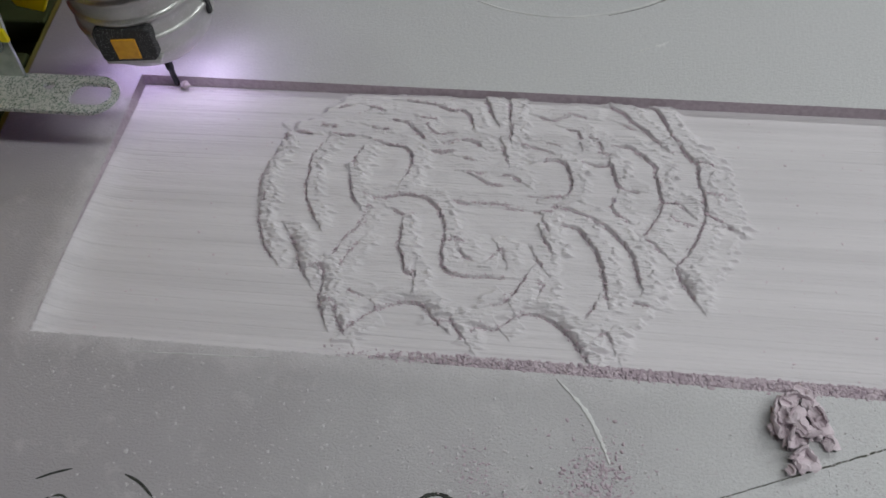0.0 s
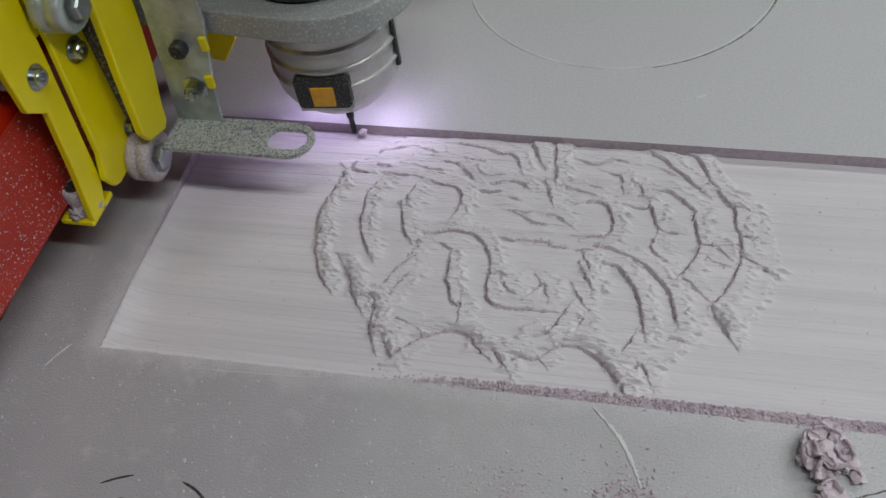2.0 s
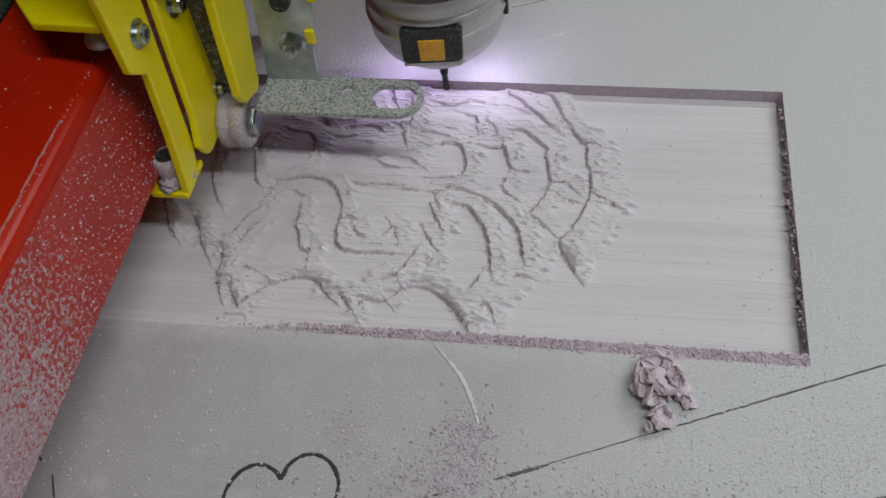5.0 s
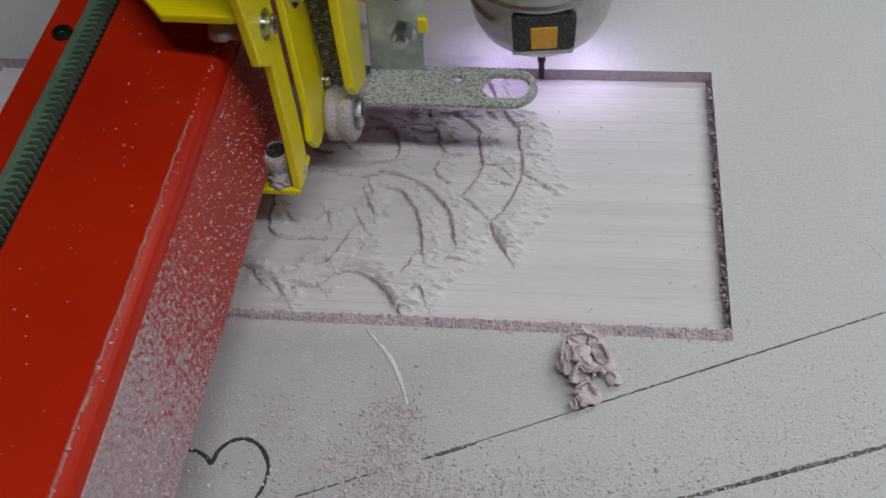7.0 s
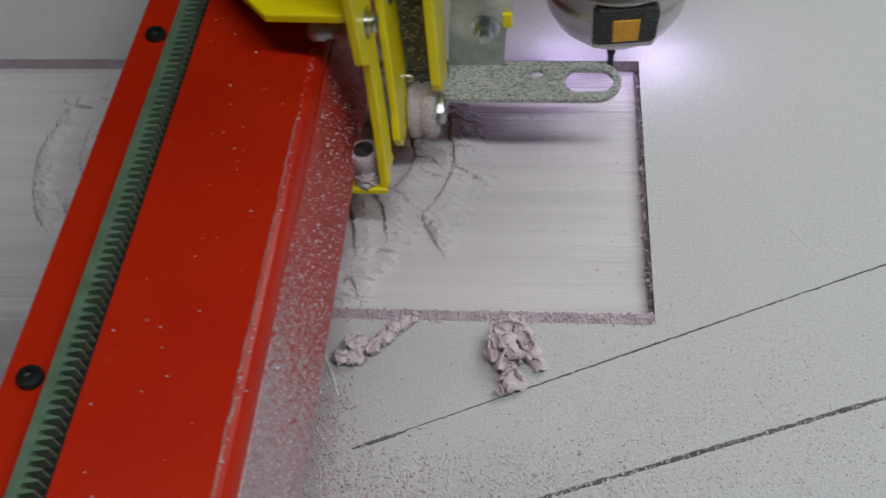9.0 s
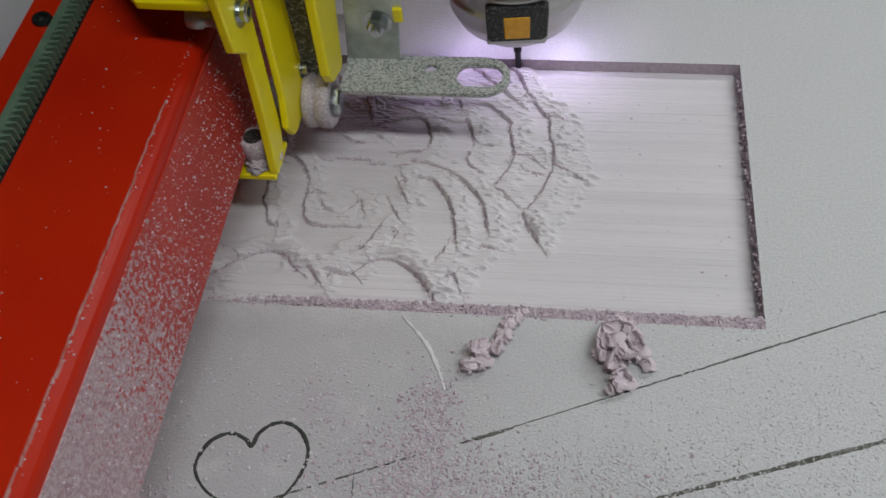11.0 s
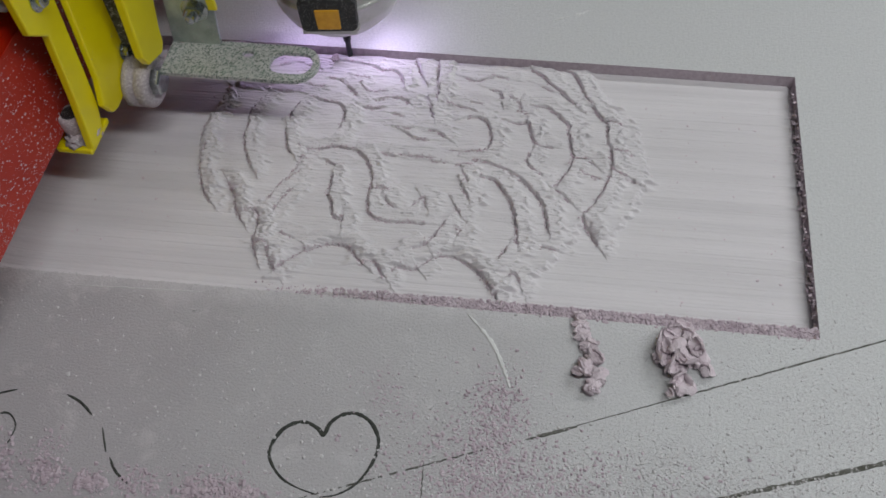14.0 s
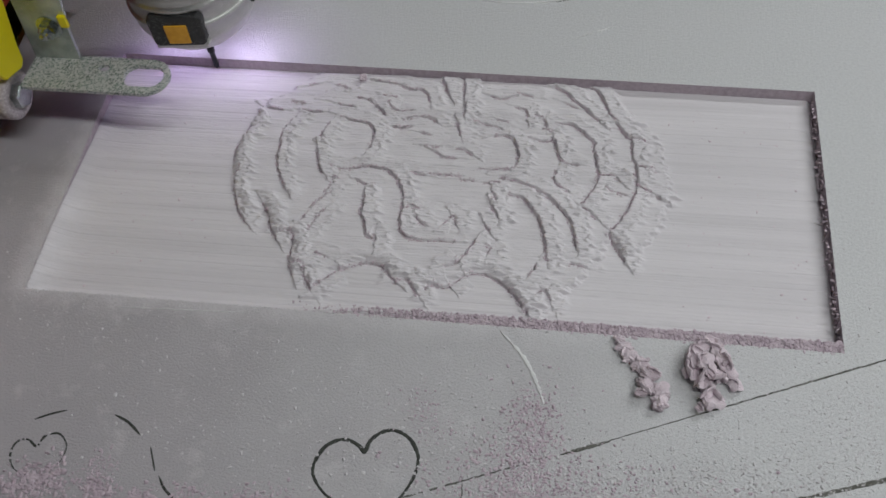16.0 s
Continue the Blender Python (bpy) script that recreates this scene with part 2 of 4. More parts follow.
def lathe(profile, m, seg=48, bm=None):
    """Turns (radius, height) pairs round local z, placed by m."""
    bm = bm or bmesh.new()
    rings = []
    for r, h in profile:
        if r < 1e-6:
            rings.append([bm.verts.new(m @ Vector((0, 0, h)))])
        else:
            rings.append([bm.verts.new(m @ Vector((r * math.cos(2 * math.pi * i / seg), r * math.sin(2 * math.pi * i / seg), h))) for i in range(seg)])
    for a, b in zip(rings, rings[1:]):
        for i in range(seg):
            j = (i + 1) % seg
            if len(a) == 1 and len(b) == 1:
                continue
            if len(a) == 1:
                bm.faces.new((a[0], b[i], b[j]))
            elif len(b) == 1:
                bm.faces.new((a[i], a[j], b[0]))
            else:
                bm.faces.new((a[i], a[j], b[j], b[i]))
    return bm


def grid_mesh(name, co, nx, ny, mat, parent=None):
    me = bpy.data.meshes.new(name)
    i = np.arange(nx - 1)[None, :] + nx * np.arange(ny - 1)[:, None]
    quads = np.stack([i, i + 1, i + 1 + nx, i + nx], -1).reshape(-1, 4)
    me.from_pydata(co.reshape(-1, 3).tolist(), [], quads.tolist())
    me.polygons.foreach_set("use_smooth", [True] * len(me.polygons))
    me.materials.append(mat)
    ob = new(name, me)
    ob.parent = parent
    return ob


def soft_noise(shape, cells, rng):
    """Smooth random field in -1..1 over a grid, by cubic-like upsampling of coarse values."""
    ny, nx = shape
    cy, cx = max(2, int(cells[0])), max(2, int(cells[1]))
    g = rng.uniform(-1, 1, (cy + 1, cx + 1))
    y, x = np.linspace(0, cy - 1e-6, ny), np.linspace(0, cx - 1e-6, nx)
    iy, ix = y.astype(int), x.astype(int)
    fy, fx = y - iy, x - ix
    fy, fx = (fy * fy * (3 - 2 * fy))[:, None], (fx * fx * (3 - 2 * fx))[None, :]
    a, b = g[iy][:, ix], g[iy][:, ix + 1]
    c, d = g[iy + 1][:, ix], g[iy + 1][:, ix + 1]
    return (a * (1 - fx) + b * fx) * (1 - fy) + (c * (1 - fx) + d * fx) * fy


# ---- the board with its pocket ----
P_BL, P_BR, P_TR, P_TL = (0.003, 0.0), (0.4, 0.0), (0.4, 0.161), (0.0, 0.168)
DEPTH = 0.0072
BX0, BX1, BY0, BY1 = -0.0603, 1.1, -0.55, 0.9


def foam_board():
    bm = bmesh.new()
    outer = [(BX0 + 0.045, BY0), (BX1, BY0), (BX1, BY1), (BX0 - 0.064, BY1)]
    inner = [P_BL, P_BR, P_TR, P_TL]
    o = [bm.verts.new((x, y, 0)) for x, y in outer]
    i = [bm.verts.new((x, y, 0)) for x, y in inner]
    u = [bm.verts.new((x, y, -0.022)) for x, y in outer]
    for k in range(4):
        n = (k + 1) % 4
        bm.faces.new((o[k], o[n], i[n], i[k]))
        bm.faces.new((o[k], u[k], u[n], o[n]))
    bm.faces.new(u)
    ob = link("foam_board", bm, M_BOARD)
    tagged(ob, "light grey dusty foam board with a milled rectangular pocket", "board", kind="structure")
    w = bmesh.new()
    rng = np.random.default_rng(4)
    for k in range(4):
        n = (k + 1) % 4
        a, b = Vector((*inner[k], 0)), Vector((*inner[n], 0))
        steps = 160
        out = Vector((b.y - a.y, a.x - b.x, 0)).normalized()
        rows = []
        for s in range(steps + 1):
            p = a.lerp(b, s / steps)
            j = 0 if s in (0, steps) else rng.uniform(0, 0.0005 if k != 1 else 0.0014)
            rows.append([w.verts.new(p + out * (j if h else 0) + Vector((0, 0, -DEPTH * 1.5 * h / 3))) for h in range(4)])
        for r, q in zip(rows, rows[1:]):
            for h in range(3):
                w.faces.new((r[h], q[h], q[h + 1], r[h + 1]))
    part("pocket_wall", w, M_WALL, ob, "rough mauve cut edge of the pocket")
    return ob


def seg_distance(x, y, pts, closed=False):
    d = np.full(x.shape, 1e9)
    for (ax, ay), (bx, by) in zip(pts, pts[1:] + (pts[:1] if closed else [])):
        vx, vy = bx - ax, by - ay
        t = np.clip(((x - ax) * vx + (y - ay) * vy) / max(vx * vx + vy * vy, 1e-9), 0, 1)
        d = np.minimum(d, np.hypot(x - ax - t * vx, y - ay - t * vy))
    return d


def rounded(pts, n=5):
    """Catmull-Rom through the points."""
    out = []
    for k in range(len(pts) - 1):
        p0, p1, p2, p3 = pts[max(k - 1, 0)], pts[k], pts[k + 1], pts[min(k + 2, len(pts) - 1)]
        for s in range(n):
            t = s / n
            out.append(tuple(0.5 * (2 * b + (c - a) * t + (2 * a - 5 * b + 4 * c - d) * t * t + (3 * b - a - 3 * c + d) * t ** 3)
                             for a, b, c, d in zip(p0, p1, p2, p3)))
    return out + [pts[-1]]


def carved_relief(board):
    nx, ny = 1280, 520
    rng = np.random.default_rng(11)
    u, v = np.meshgrid(np.linspace(0, 1, nx), np.linspace(0, 1, ny))
    bx, by = P_BL[0] + (P_BR[0] - P_BL[0]) * u, P_BL[1] + 0 * u
    tx, ty = P_TL[0] + (P_TR[0] - P_TL[0]) * u, P_TL[1] + (P_TR[1] - P_TL[1]) * u
    X, Y = bx + (tx - bx) * v, by + (ty - by) * v
    # the cutter's rows run along x, 1.5 mm apart: each row stops a little short of or past its neighbours
    PITCH = 1.5
    row = rng.normal(0, 1, 130)
    rowpos = 1000 * Y / PITCH
    k = np.clip(rowpos.astype(int), 0, 128)
    across = rowpos - k
    blend = np.clip((across - 0.35) / 0.3, 0, 1)
    rowshift = row[k] * (1 - blend) + row[k + 1] * blend
    wander = soft_noise((ny, nx), (110, 26), rng)
    x, y = 1000 * X + 1.3 * rowshift + 0.9 * wander, 1000 * Y
    x0 = 1000 * X + 0.30 * rowshift + 0.35 * wander
    sil = [(293, 161), (300, 148), (310, 137), (316, 128), (320, 120), (323, 108), (325, 97), (326, 86), (321, 72), (315, 59), (307, 49), (302, 48), (295, 60), (291, 45), (284, 40), (279, 29), (272, 20), (259, 12), (256, 13), (248, 24), (241, 30), (234, 34), (227, 34), (220, 28), (205, 22), (202, 18), (195, 26), (189, 26), (182, 33), (170, 35), (157, 28), (148, 16), (142, 25), (136, 25), (133, 30), (132, 48), (122, 47), (110, 68), (103, 56), (92, 77), (86, 97), (90, 123), (93, 137), (101, 146), (113, 157), (121, 167), (153, 167), (212, 166), (262, 164)]
    edge = seg_distance(x, y, sil, True)
    inside = np.zeros(x.shape, bool)
    for (ax, ay), (cx, cy) in zip(sil, sil[1:] + sil[:1]):
        hit = (ay > y) != (cy > y)
        inside ^= hit & (x < (cx - ax) * (y - ay) / ((cy - ay) or 1e-9) + ax)
    s = np.clip(edge / 3.4, 0, 1) * inside
    s = s * s * (3 - 2 * s)
    h = 2.1 * s
    grooves = np.zeros(x.shape)
    steps = np.zeros(x.shape)
    fringe = np.exp(-((edge - 1.6) / 1.3) ** 2) * inside * np.clip((x - 230) / 30, 0, 1)

    runs = []

    def carve(k, *pts):
        """A cut line: a steep wall that faces the near left, and beyond its crest a slope that falls off gently."""
        pts = rounded(list(pts))
        runs.append(pts)
        xs, ys = [p[0] for p in pts], [p[1] for p in pts]
        c0, c1 = (max(0, int((v - 3) / 397 * nx)) for v in (min(xs) - 16, max(xs) + 19))
        r0, r1 = max(0, int((min(ys) - 14) / 168 * ny)), max(0, int((max(ys) + 16) / 161 * ny))
        w = np.s_[r0:r1, c0:c1]
        for px, field in ((x0[w], "wall"), (x[w], "slope")):
            py = y[w]
            d, side, rise = np.full(px.shape, 1e9), np.zeros(px.shape), np.zeros(px.shape)
            for (ax, ay), (cx, cy) in zip(pts, pts[1:]):
                vx, vy = cx - ax, cy - ay
                t = np.clip(((px - ax) * vx + (py - ay) * vy) / max(vx * vx + vy * vy, 1e-9), 0, 1)
                e = np.hypot(px - ax - t * vx, py - ay - t * vy)
                nx_, ny_ = (-vy, vx) if -0.8 * vy + 0.6 * vx > 0 else (vy, -vx)
                side = np.where(e < d, np.sign((px - ax) * nx_ + (py - ay) * ny_), side)
                rise = np.where(e < d, 0.30 + 0.70 * abs(nx_) / math.hypot(nx_, ny_), rise)
                d = np.minimum(d, e)
            if field == "wall":
                grooves[w] = np.maximum(grooves[w], k * (0.5 + 0.5 * rise) * np.exp(-((d + 0.2 * side) / 0.62) ** 2))
                front = np.clip(0.3 + side * d / 0.6, 0, 1)
            else:
                q = np.clip((d - 6.0) / 5.0, 0, 1)
                steps[w] = np.maximum(steps[w], k * rise * front * (1 - 0.055 * np.minimum(d, 7)) * (1 - q * q * (3 - 2 * q)))
                fringe[w] = np.maximum(fringe[w], k * rise * (side > 0) * np.exp(-((d - 6.8) / 1.3) ** 2))

    carve(1.0, (106.0, 133.9), (99.8, 134.7), (93.9, 135.5), (92.3, 130.5), (90.2, 121.6), (88.0, 112.0), (86.3, 104.3), (87.1, 96.1))
    carve(1.0, (91.6, 90.9), (91.1, 83.7), (92.2, 76.0), (95.8, 66.8), (99.5, 59.7), (103.5, 55.3))
    carve(1.0, (114.7, 128.0), (111.1, 120.4), (110.7, 113.2), (111.6, 105.0), (111.6, 97.6), (114.0, 89.9), (116.8, 83.9), (120.9, 77.7))
    carve(0.9, (117.5, 134.0), (123.6, 133.1), (129.7, 133.2))
    carve(0.6, (110.4, 140.0), (118.6, 138.9))
    carve(0.8, (135.8, 124.7), (133.5, 118.2), (134.6, 112.0))
    carve(1.0, (132.9, 105.7), (134.5, 99.0), (136.5, 92.9), (138.7, 89.9))
    carve(1.0, (141.9, 130.4), (149.4, 128.0), (155.9, 127.3), (160.2, 124.3), (162.9, 118.7), (162.9, 112.2), (160.9, 106.3))
    carve(0.8, (137.9, 140.0), (143.0, 138.7), (147.6, 138.6))
    carve(0.9, (148.4, 145.3), (155.1, 144.1), (160.1, 141.4))
    carve(0.9, (160.4, 139.7), (163.2, 136.9), (166.5, 134.2))
    carve(0.7, (134.8, 154.6), (141.8, 152.4))
    carve(0.6, (117.8, 153.3), (122.7, 155.0))
    carve(0.6, (128.9, 148.2), (133.4, 151.7))
    carve(0.9, (153.7, 159.7), (162.7, 158.6), (171.0, 157.4), (176.9, 154.3), (183.2, 154.7), (187.5, 151.5), (190.2, 146.1))
    carve(0.6, (163.1, 147.4), (171.2, 147.1))
    carve(0.7, (167.3, 142.0), (170.6, 137.9), (174.5, 137.0), (182.1, 138.1))
    carve(0.8, (178.6, 131.0), (186.6, 133.3), (193.5, 132.2), (195.9, 130.4))
    carve(0.8, (171.8, 125.7), (177.5, 124.6), (182.9, 125.5))
    carve(0.9, (195.4, 162.4), (198.2, 155.9), (200.7, 150.8))
    carve(1.0, (208.5, 160.3), (209.6, 149.4))
    carve(1.0, (211.2, 143.9), (211.5, 134.6))
    carve(0.8, (208.3, 128.9), (210.7, 121.8))
    carve(0.7, (188.8, 121.4), (194.7, 120.3))
    carve(0.8, (192.3, 112.4), (200.2, 111.6))
    carve(0.8, (197.6, 108.9), (203.4, 105.6), (210.2, 105.0))
    carve(0.8, (210.2, 111.7), (214.8, 110.6), (218.3, 108.1))
    carve(0.9, (216.6, 132.1), (224.3, 130.3), (232.7, 126.6))
    carve(0.7, (229.9, 133.7), (236.4, 133.0))
    carve(0.8, (225.0, 151.5), (231.5, 149.9), (239.1, 152.6))
    carve(0.7, (238.9, 154.8), (248.1, 152.9))
    carve(1.0, (229.6, 121.9), (233.9, 123.1), (238.4, 121.5), (241.8, 116.6), (243.8, 109.8), (243.5, 103.2), (241.3, 99.2))
    carve(0.6, (223.4, 99.0), (234.9, 98.6), (239.4, 99.0))
    carve(0.8, (239.3, 144.1), (245.1, 141.7), (246.5, 136.0))
    carve(1.0, (261.0, 160.9), (266.6, 156.5), (271.4, 150.6), (278.9, 143.3), (285.5, 136.5))
    carve(1.0, (280.2, 162.4), (285.7, 156.0), (288.8, 149.1), (290.7, 142.6), (295.4, 136.2), (299.2, 128.9), (303.6, 124.3), (311.3, 123.1))
    carve(0.7, (251.0, 138.4), (255.9, 136.0), (257.2, 130.0))
    carve(1.0, (262.2, 132.8), (270.8, 133.2), (276.7, 128.1), (281.2, 123.4), (284.1, 120.5), (283.7, 116.2), (285.2, 111.4), (285.7, 106.2), (286.9, 100.8), (289.2, 98.4), (293.7, 99.2), (297.5, 95.6))
    carve(0.8, (248.5, 122.4), (257.3, 120.0), (261.4, 121.6))
    carve(1.0, (262.4, 120.1), (264.2, 114.0), (266.5, 108.5), (269.7, 105.8), (275.5, 104.8))
    carve(1.0, (303.7, 121.2), (304.3, 113.6), (306.3, 104.5), (306.8, 95.5), (308.7, 92.1), (313.2, 89.0), (318.8, 85.4))
    carve(0.9, (306.4, 89.0), (304.6, 82.9), (302.6, 76.1), (299.1, 70.0), (294.6, 62.8), (294.9, 58.5), (297.8, 53.7), (301.7, 46.8))
    carve(0.8, (287.0, 97.1), (285.1, 90.0), (282.1, 84.0), (279.4, 78.8))
    carve(0.8, (279.3, 76.7), (283.1, 73.7), (286.9, 70.0))
    carve(0.8, (264.8, 99.3), (263.5, 94.0), (267.1, 89.3), (271.3, 86.5))
    carve(1.0, (235.4, 93.4), (242.6, 91.9), (249.8, 88.9), (256.9, 85.3), (263.0, 80.6), (268.7, 74.9), (272.8, 68.8), (275.2, 62.6), (276.8, 56.8), (277.8, 52.3))
    carve(1.0, (241.0, 81.9), (247.7, 80.8), (252.2, 75.9), (256.2, 69.4), (259.4, 62.5), (261.8, 54.4), (263.1, 46.7), (263.7, 42.3))
    carve(0.8, (255.4, 32.8), (257.2, 36.1), (258.5, 39.1))
    carve(1.0, (142.5, 95.0), (150.0, 93.0), (156.4, 94.0), (162.0, 96.1), (169.8, 94.9), (174.8, 93.5), (179.9, 88.6), (183.2, 82.9), (185.6, 77.2), (186.2, 70.3), (185.8, 64.6), (186.6, 58.3), (187.9, 53.9), (192.4, 50.6), (199.8, 49.7), (207.7, 50.0), (216.2, 49.9))
    carve(0.7, (159.7, 85.4), (164.3, 83.2), (168.7, 83.7))
    carve(1.0, (164.9, 75.8), (165.1, 70.3), (164.8, 64.8), (167.2, 59.7), (168.6, 56.0), (170.1, 51.2), (173.0, 49.1), (174.8, 50.4), (175.3, 46.3))
    carve(0.6, (134.4, 57.6), (136.5, 63.6), (140.4, 71.0), (146.7, 77.7))
    carve(1.0, (110.5, 67.2), (115.0, 61.0), (118.1, 52.6), (122.7, 45.6))
    carve(1.0, (124.2, 50.0), (129.2, 50.2), (132.0, 47.0), (132.3, 41.4), (132.2, 36.2), (133.6, 29.6), (136.1, 24.3))
    carve(0.7, (134.1, 31.0), (139.9, 30.7), (142.4, 27.3))
    carve(1.0, (142.3, 24.4), (144.9, 19.8), (148.1, 15.6))
    carve(0.8, (148.7, 17.9), (153.1, 22.7), (157.7, 27.2), (162.5, 30.7), (170.1, 34.2))
    carve(1.0, (170.1, 34.2), (177.0, 34.4), (182.4, 32.4), (185.9, 27.9), (189.5, 24.8))
    carve(0.9, (189.5, 24.8), (195.0, 25.8), (198.5, 22.1), (202.5, 17.0))
    carve(0.8, (205.0, 21.6), (209.1, 24.3), (215.2, 23.5), (220.0, 26.9), (223.7, 30.9), (227.2, 32.9))
    carve(1.0, (227.2, 32.9), (233.7, 32.7), (240.9, 29.1), (247.8, 23.5), (252.9, 17.2), (256.4, 12.0))
    carve(0.7, (189.0, 69.2), (196.7, 68.9))
    carve(0.8, (194.1, 64.4), (196.9, 60.8), (200.0, 59.1))
    carve(0.7, (209.4, 61.1), (213.4, 66.1), (215.8, 61.1))
    carve(0.8, (187.0, 93.5), (194.6, 92.0))
    carve(0.8, (197.7, 92.7), (205.5, 93.0), (215.0, 92.9))
    carve(0.7, (213.6, 90.5), (222.2, 90.2))
    carve(0.6, (226.8, 89.6), (236.4, 89.4))
    carve(0.9, (232.9, 82.1), (235.1, 77.0))
    carve(0.9, (232.9, 74.2), (236.2, 66.8))
    carve(0.8, (230.4, 62.1), (233.4, 57.6))
    carve(0.7, (231.5, 48.3), (234.7, 47.7), (234.0, 44.3))
    carve(0.8, (226.8, 51.1), (223.4, 43.8), (219.6, 38.4), (213.1, 35.0))
    carve(0.9, (275.0, 41.7), (282.6, 40.4))
    carve(0.7, (260.8, 22.4), (264.2, 24.6), (267.0, 19.5))
    carve(0.6, (145.2, 38.1), (152.2, 35.2))
    carve(0.6, (139.2, 51.3), (141.9, 59.5), (145.4, 64.9))
    carve(0.5, (147.2, 87.3), (144.5, 79.3), (142.1, 71.6))
    carve(0.5, (255.2, 129.0), (261.1, 126.7))
    carve(0.5, (267.1, 148.5), (273.0, 145.7))
    carve(0.5, (290.5, 90.6), (301.1, 86.4))
    carve(0.5, (308.9, 105.1), (317.4, 103.1))
    carve(0.5, (290.7, 132.1), (297.7, 132.4))
    lumps = soft_noise((ny, nx), (26, 46), rng)
    tears = soft_noise((ny, nx), (300, 90), rng)
    h += 2.15 * steps * (0.95 + 0.25 * lumps + 0.10 * row[k]) + s * 0.45 * lumps - 1.3 * grooves * (0.95 + 0.3 * lumps)
    teeth = np.abs(soft_noise((ny, nx), (125, 62), rng)) + 0.30 * soft_noise((ny, nx), (300, 260), rng)
    h += fringe * (0.32 + 1.3 * teeth)
    # short tears along the rows beside crests and walls
    rip = np.clip((soft_noise((ny, nx), (190, 60), rng) - 0.42) / 0.3, 0, 1)
    h -= 0.55 * rip * np.clip(0.7 * steps + fringe + 0.25 * s, 0, 1)
    h += (0.08 * s + 0.28 * steps) * tears
    h += (0.06 * s + 0.22 * steps + 0.6 * grooves) * soft_noise((ny, nx), (500, 800), rng)
    # tool rows: a low cusp between passes, each pass at its own height, some cut deeper for a stretch
    pas = rng.normal(0, 1, 130)
    level = pas[k] * (1 - blend) + pas[k + 1] * blend
    h += 0.13 * level * (0.6 + 0.4 * soft_noise((ny, nx), (40, 6), rng)) + 0.10 * np.clip(1 - across / 0.18, 0, 1) * (0.5 + soft_noise((ny, nx), (110, 9), rng))
    scored = (rng.random(130) < 0.22)[k] * np.clip(1 - np.abs(across - 0.5) / 0.22, 0, 1)
    h -= 0.55 * scored * np.clip(soft_noise((ny, nx), (60, 4), rng) + 0.45, 0, 1) * (1 - 0.6 * s)
    h += 0.05 * soft_noise((ny, nx), (ny // 2, 90), rng)
    # dust banked against the left and near edges, thinning out towards the far corner
    h += 6.7 * np.exp(-(np.clip(1000 * X - 2, 0, None) / 8.0) ** 1.3) * np.clip((150 - y) / 110, 0.0, 1)
    h += 5.0 * np.exp(-(y / 5.0) ** 6) * np.clip((1000 * X - 110) / 110, 0.12, 1)
    # floor sunk under the right-hand wall, a shape added to deepen its shade
    h -= 2.6 * np.exp(-(np.clip(400 - 1000 * X, 0, None) / 1.5) ** 2)
    Z = np.minimum(-DEPTH + 0.001 * h, -0.0004)
    ob = grid_mesh("carved_floor", np.stack([X, Y, Z], -1), nx, ny, M_FOAM, board)
    tagged(ob, "pale mauve milled foam floor with an ornate mask relief")
    # loose grit caught in the cuts
    r, pts = random.Random(31), []
    for run in runs:
        length = sum(math.dist(p, q) for p, q in zip(run, run[1:]))
        for _ in range(int(length * 7.0)):
            k = r.randrange(len(run) - 1)
            f, size = r.random(), 0.00015 + 0.00032 * r.random() ** 2
            px = run[k][0] + f * (run[k + 1][0] - run[k][0]) + r.gauss(-0.2, 0.6)
            py = run[k][1] + f * (run[k + 1][1] - run[k][1]) + r.gauss(-0.2, 0.6)
            i, j = min(max(int(py / 164.5 * ny), 0), ny - 1), min(max(int((px - 2) / 398 * nx), 0), nx - 1)
            pts.append((px / 1000, py / 1000, float(Z[i, j]) + 0.7 * size, size))
    # torn flecks along the crests
    flecks = []
    for run in runs:
        length = sum(math.dist(p, q) for p, q in zip(run, run[1:]))
        for _ in range(int(length * 0.9)):
            k = r.randrange(len(run) - 1)
            f, size = r.random(), 0.00014 + 0.00032 * r.random() ** 3
            px = run[k][0] + f * (run[k + 1][0] - run[k][0]) + abs(r.gauss(0, 3.2)) - 0.5
            py = run[k][1] + f * (run[k + 1][1] - run[k][1]) + r.gauss(1.2, 1.6)
            i, j = min(max(int(py / 164.5 * ny), 0), ny - 1), min(max(int((px - 2) / 398 * nx), 0), nx - 1)
            flecks.append((px / 1000, py / 1000, float(Z[i, j]) + 0.3 * size, size))
    crumb_cloud("crest_flecks", flecks, M_PALE, "pale torn flecks along the carved crests")
    crumb_cloud("groove_grit", pts, M_GRIT, "pinkish grit lying in the carved lines")


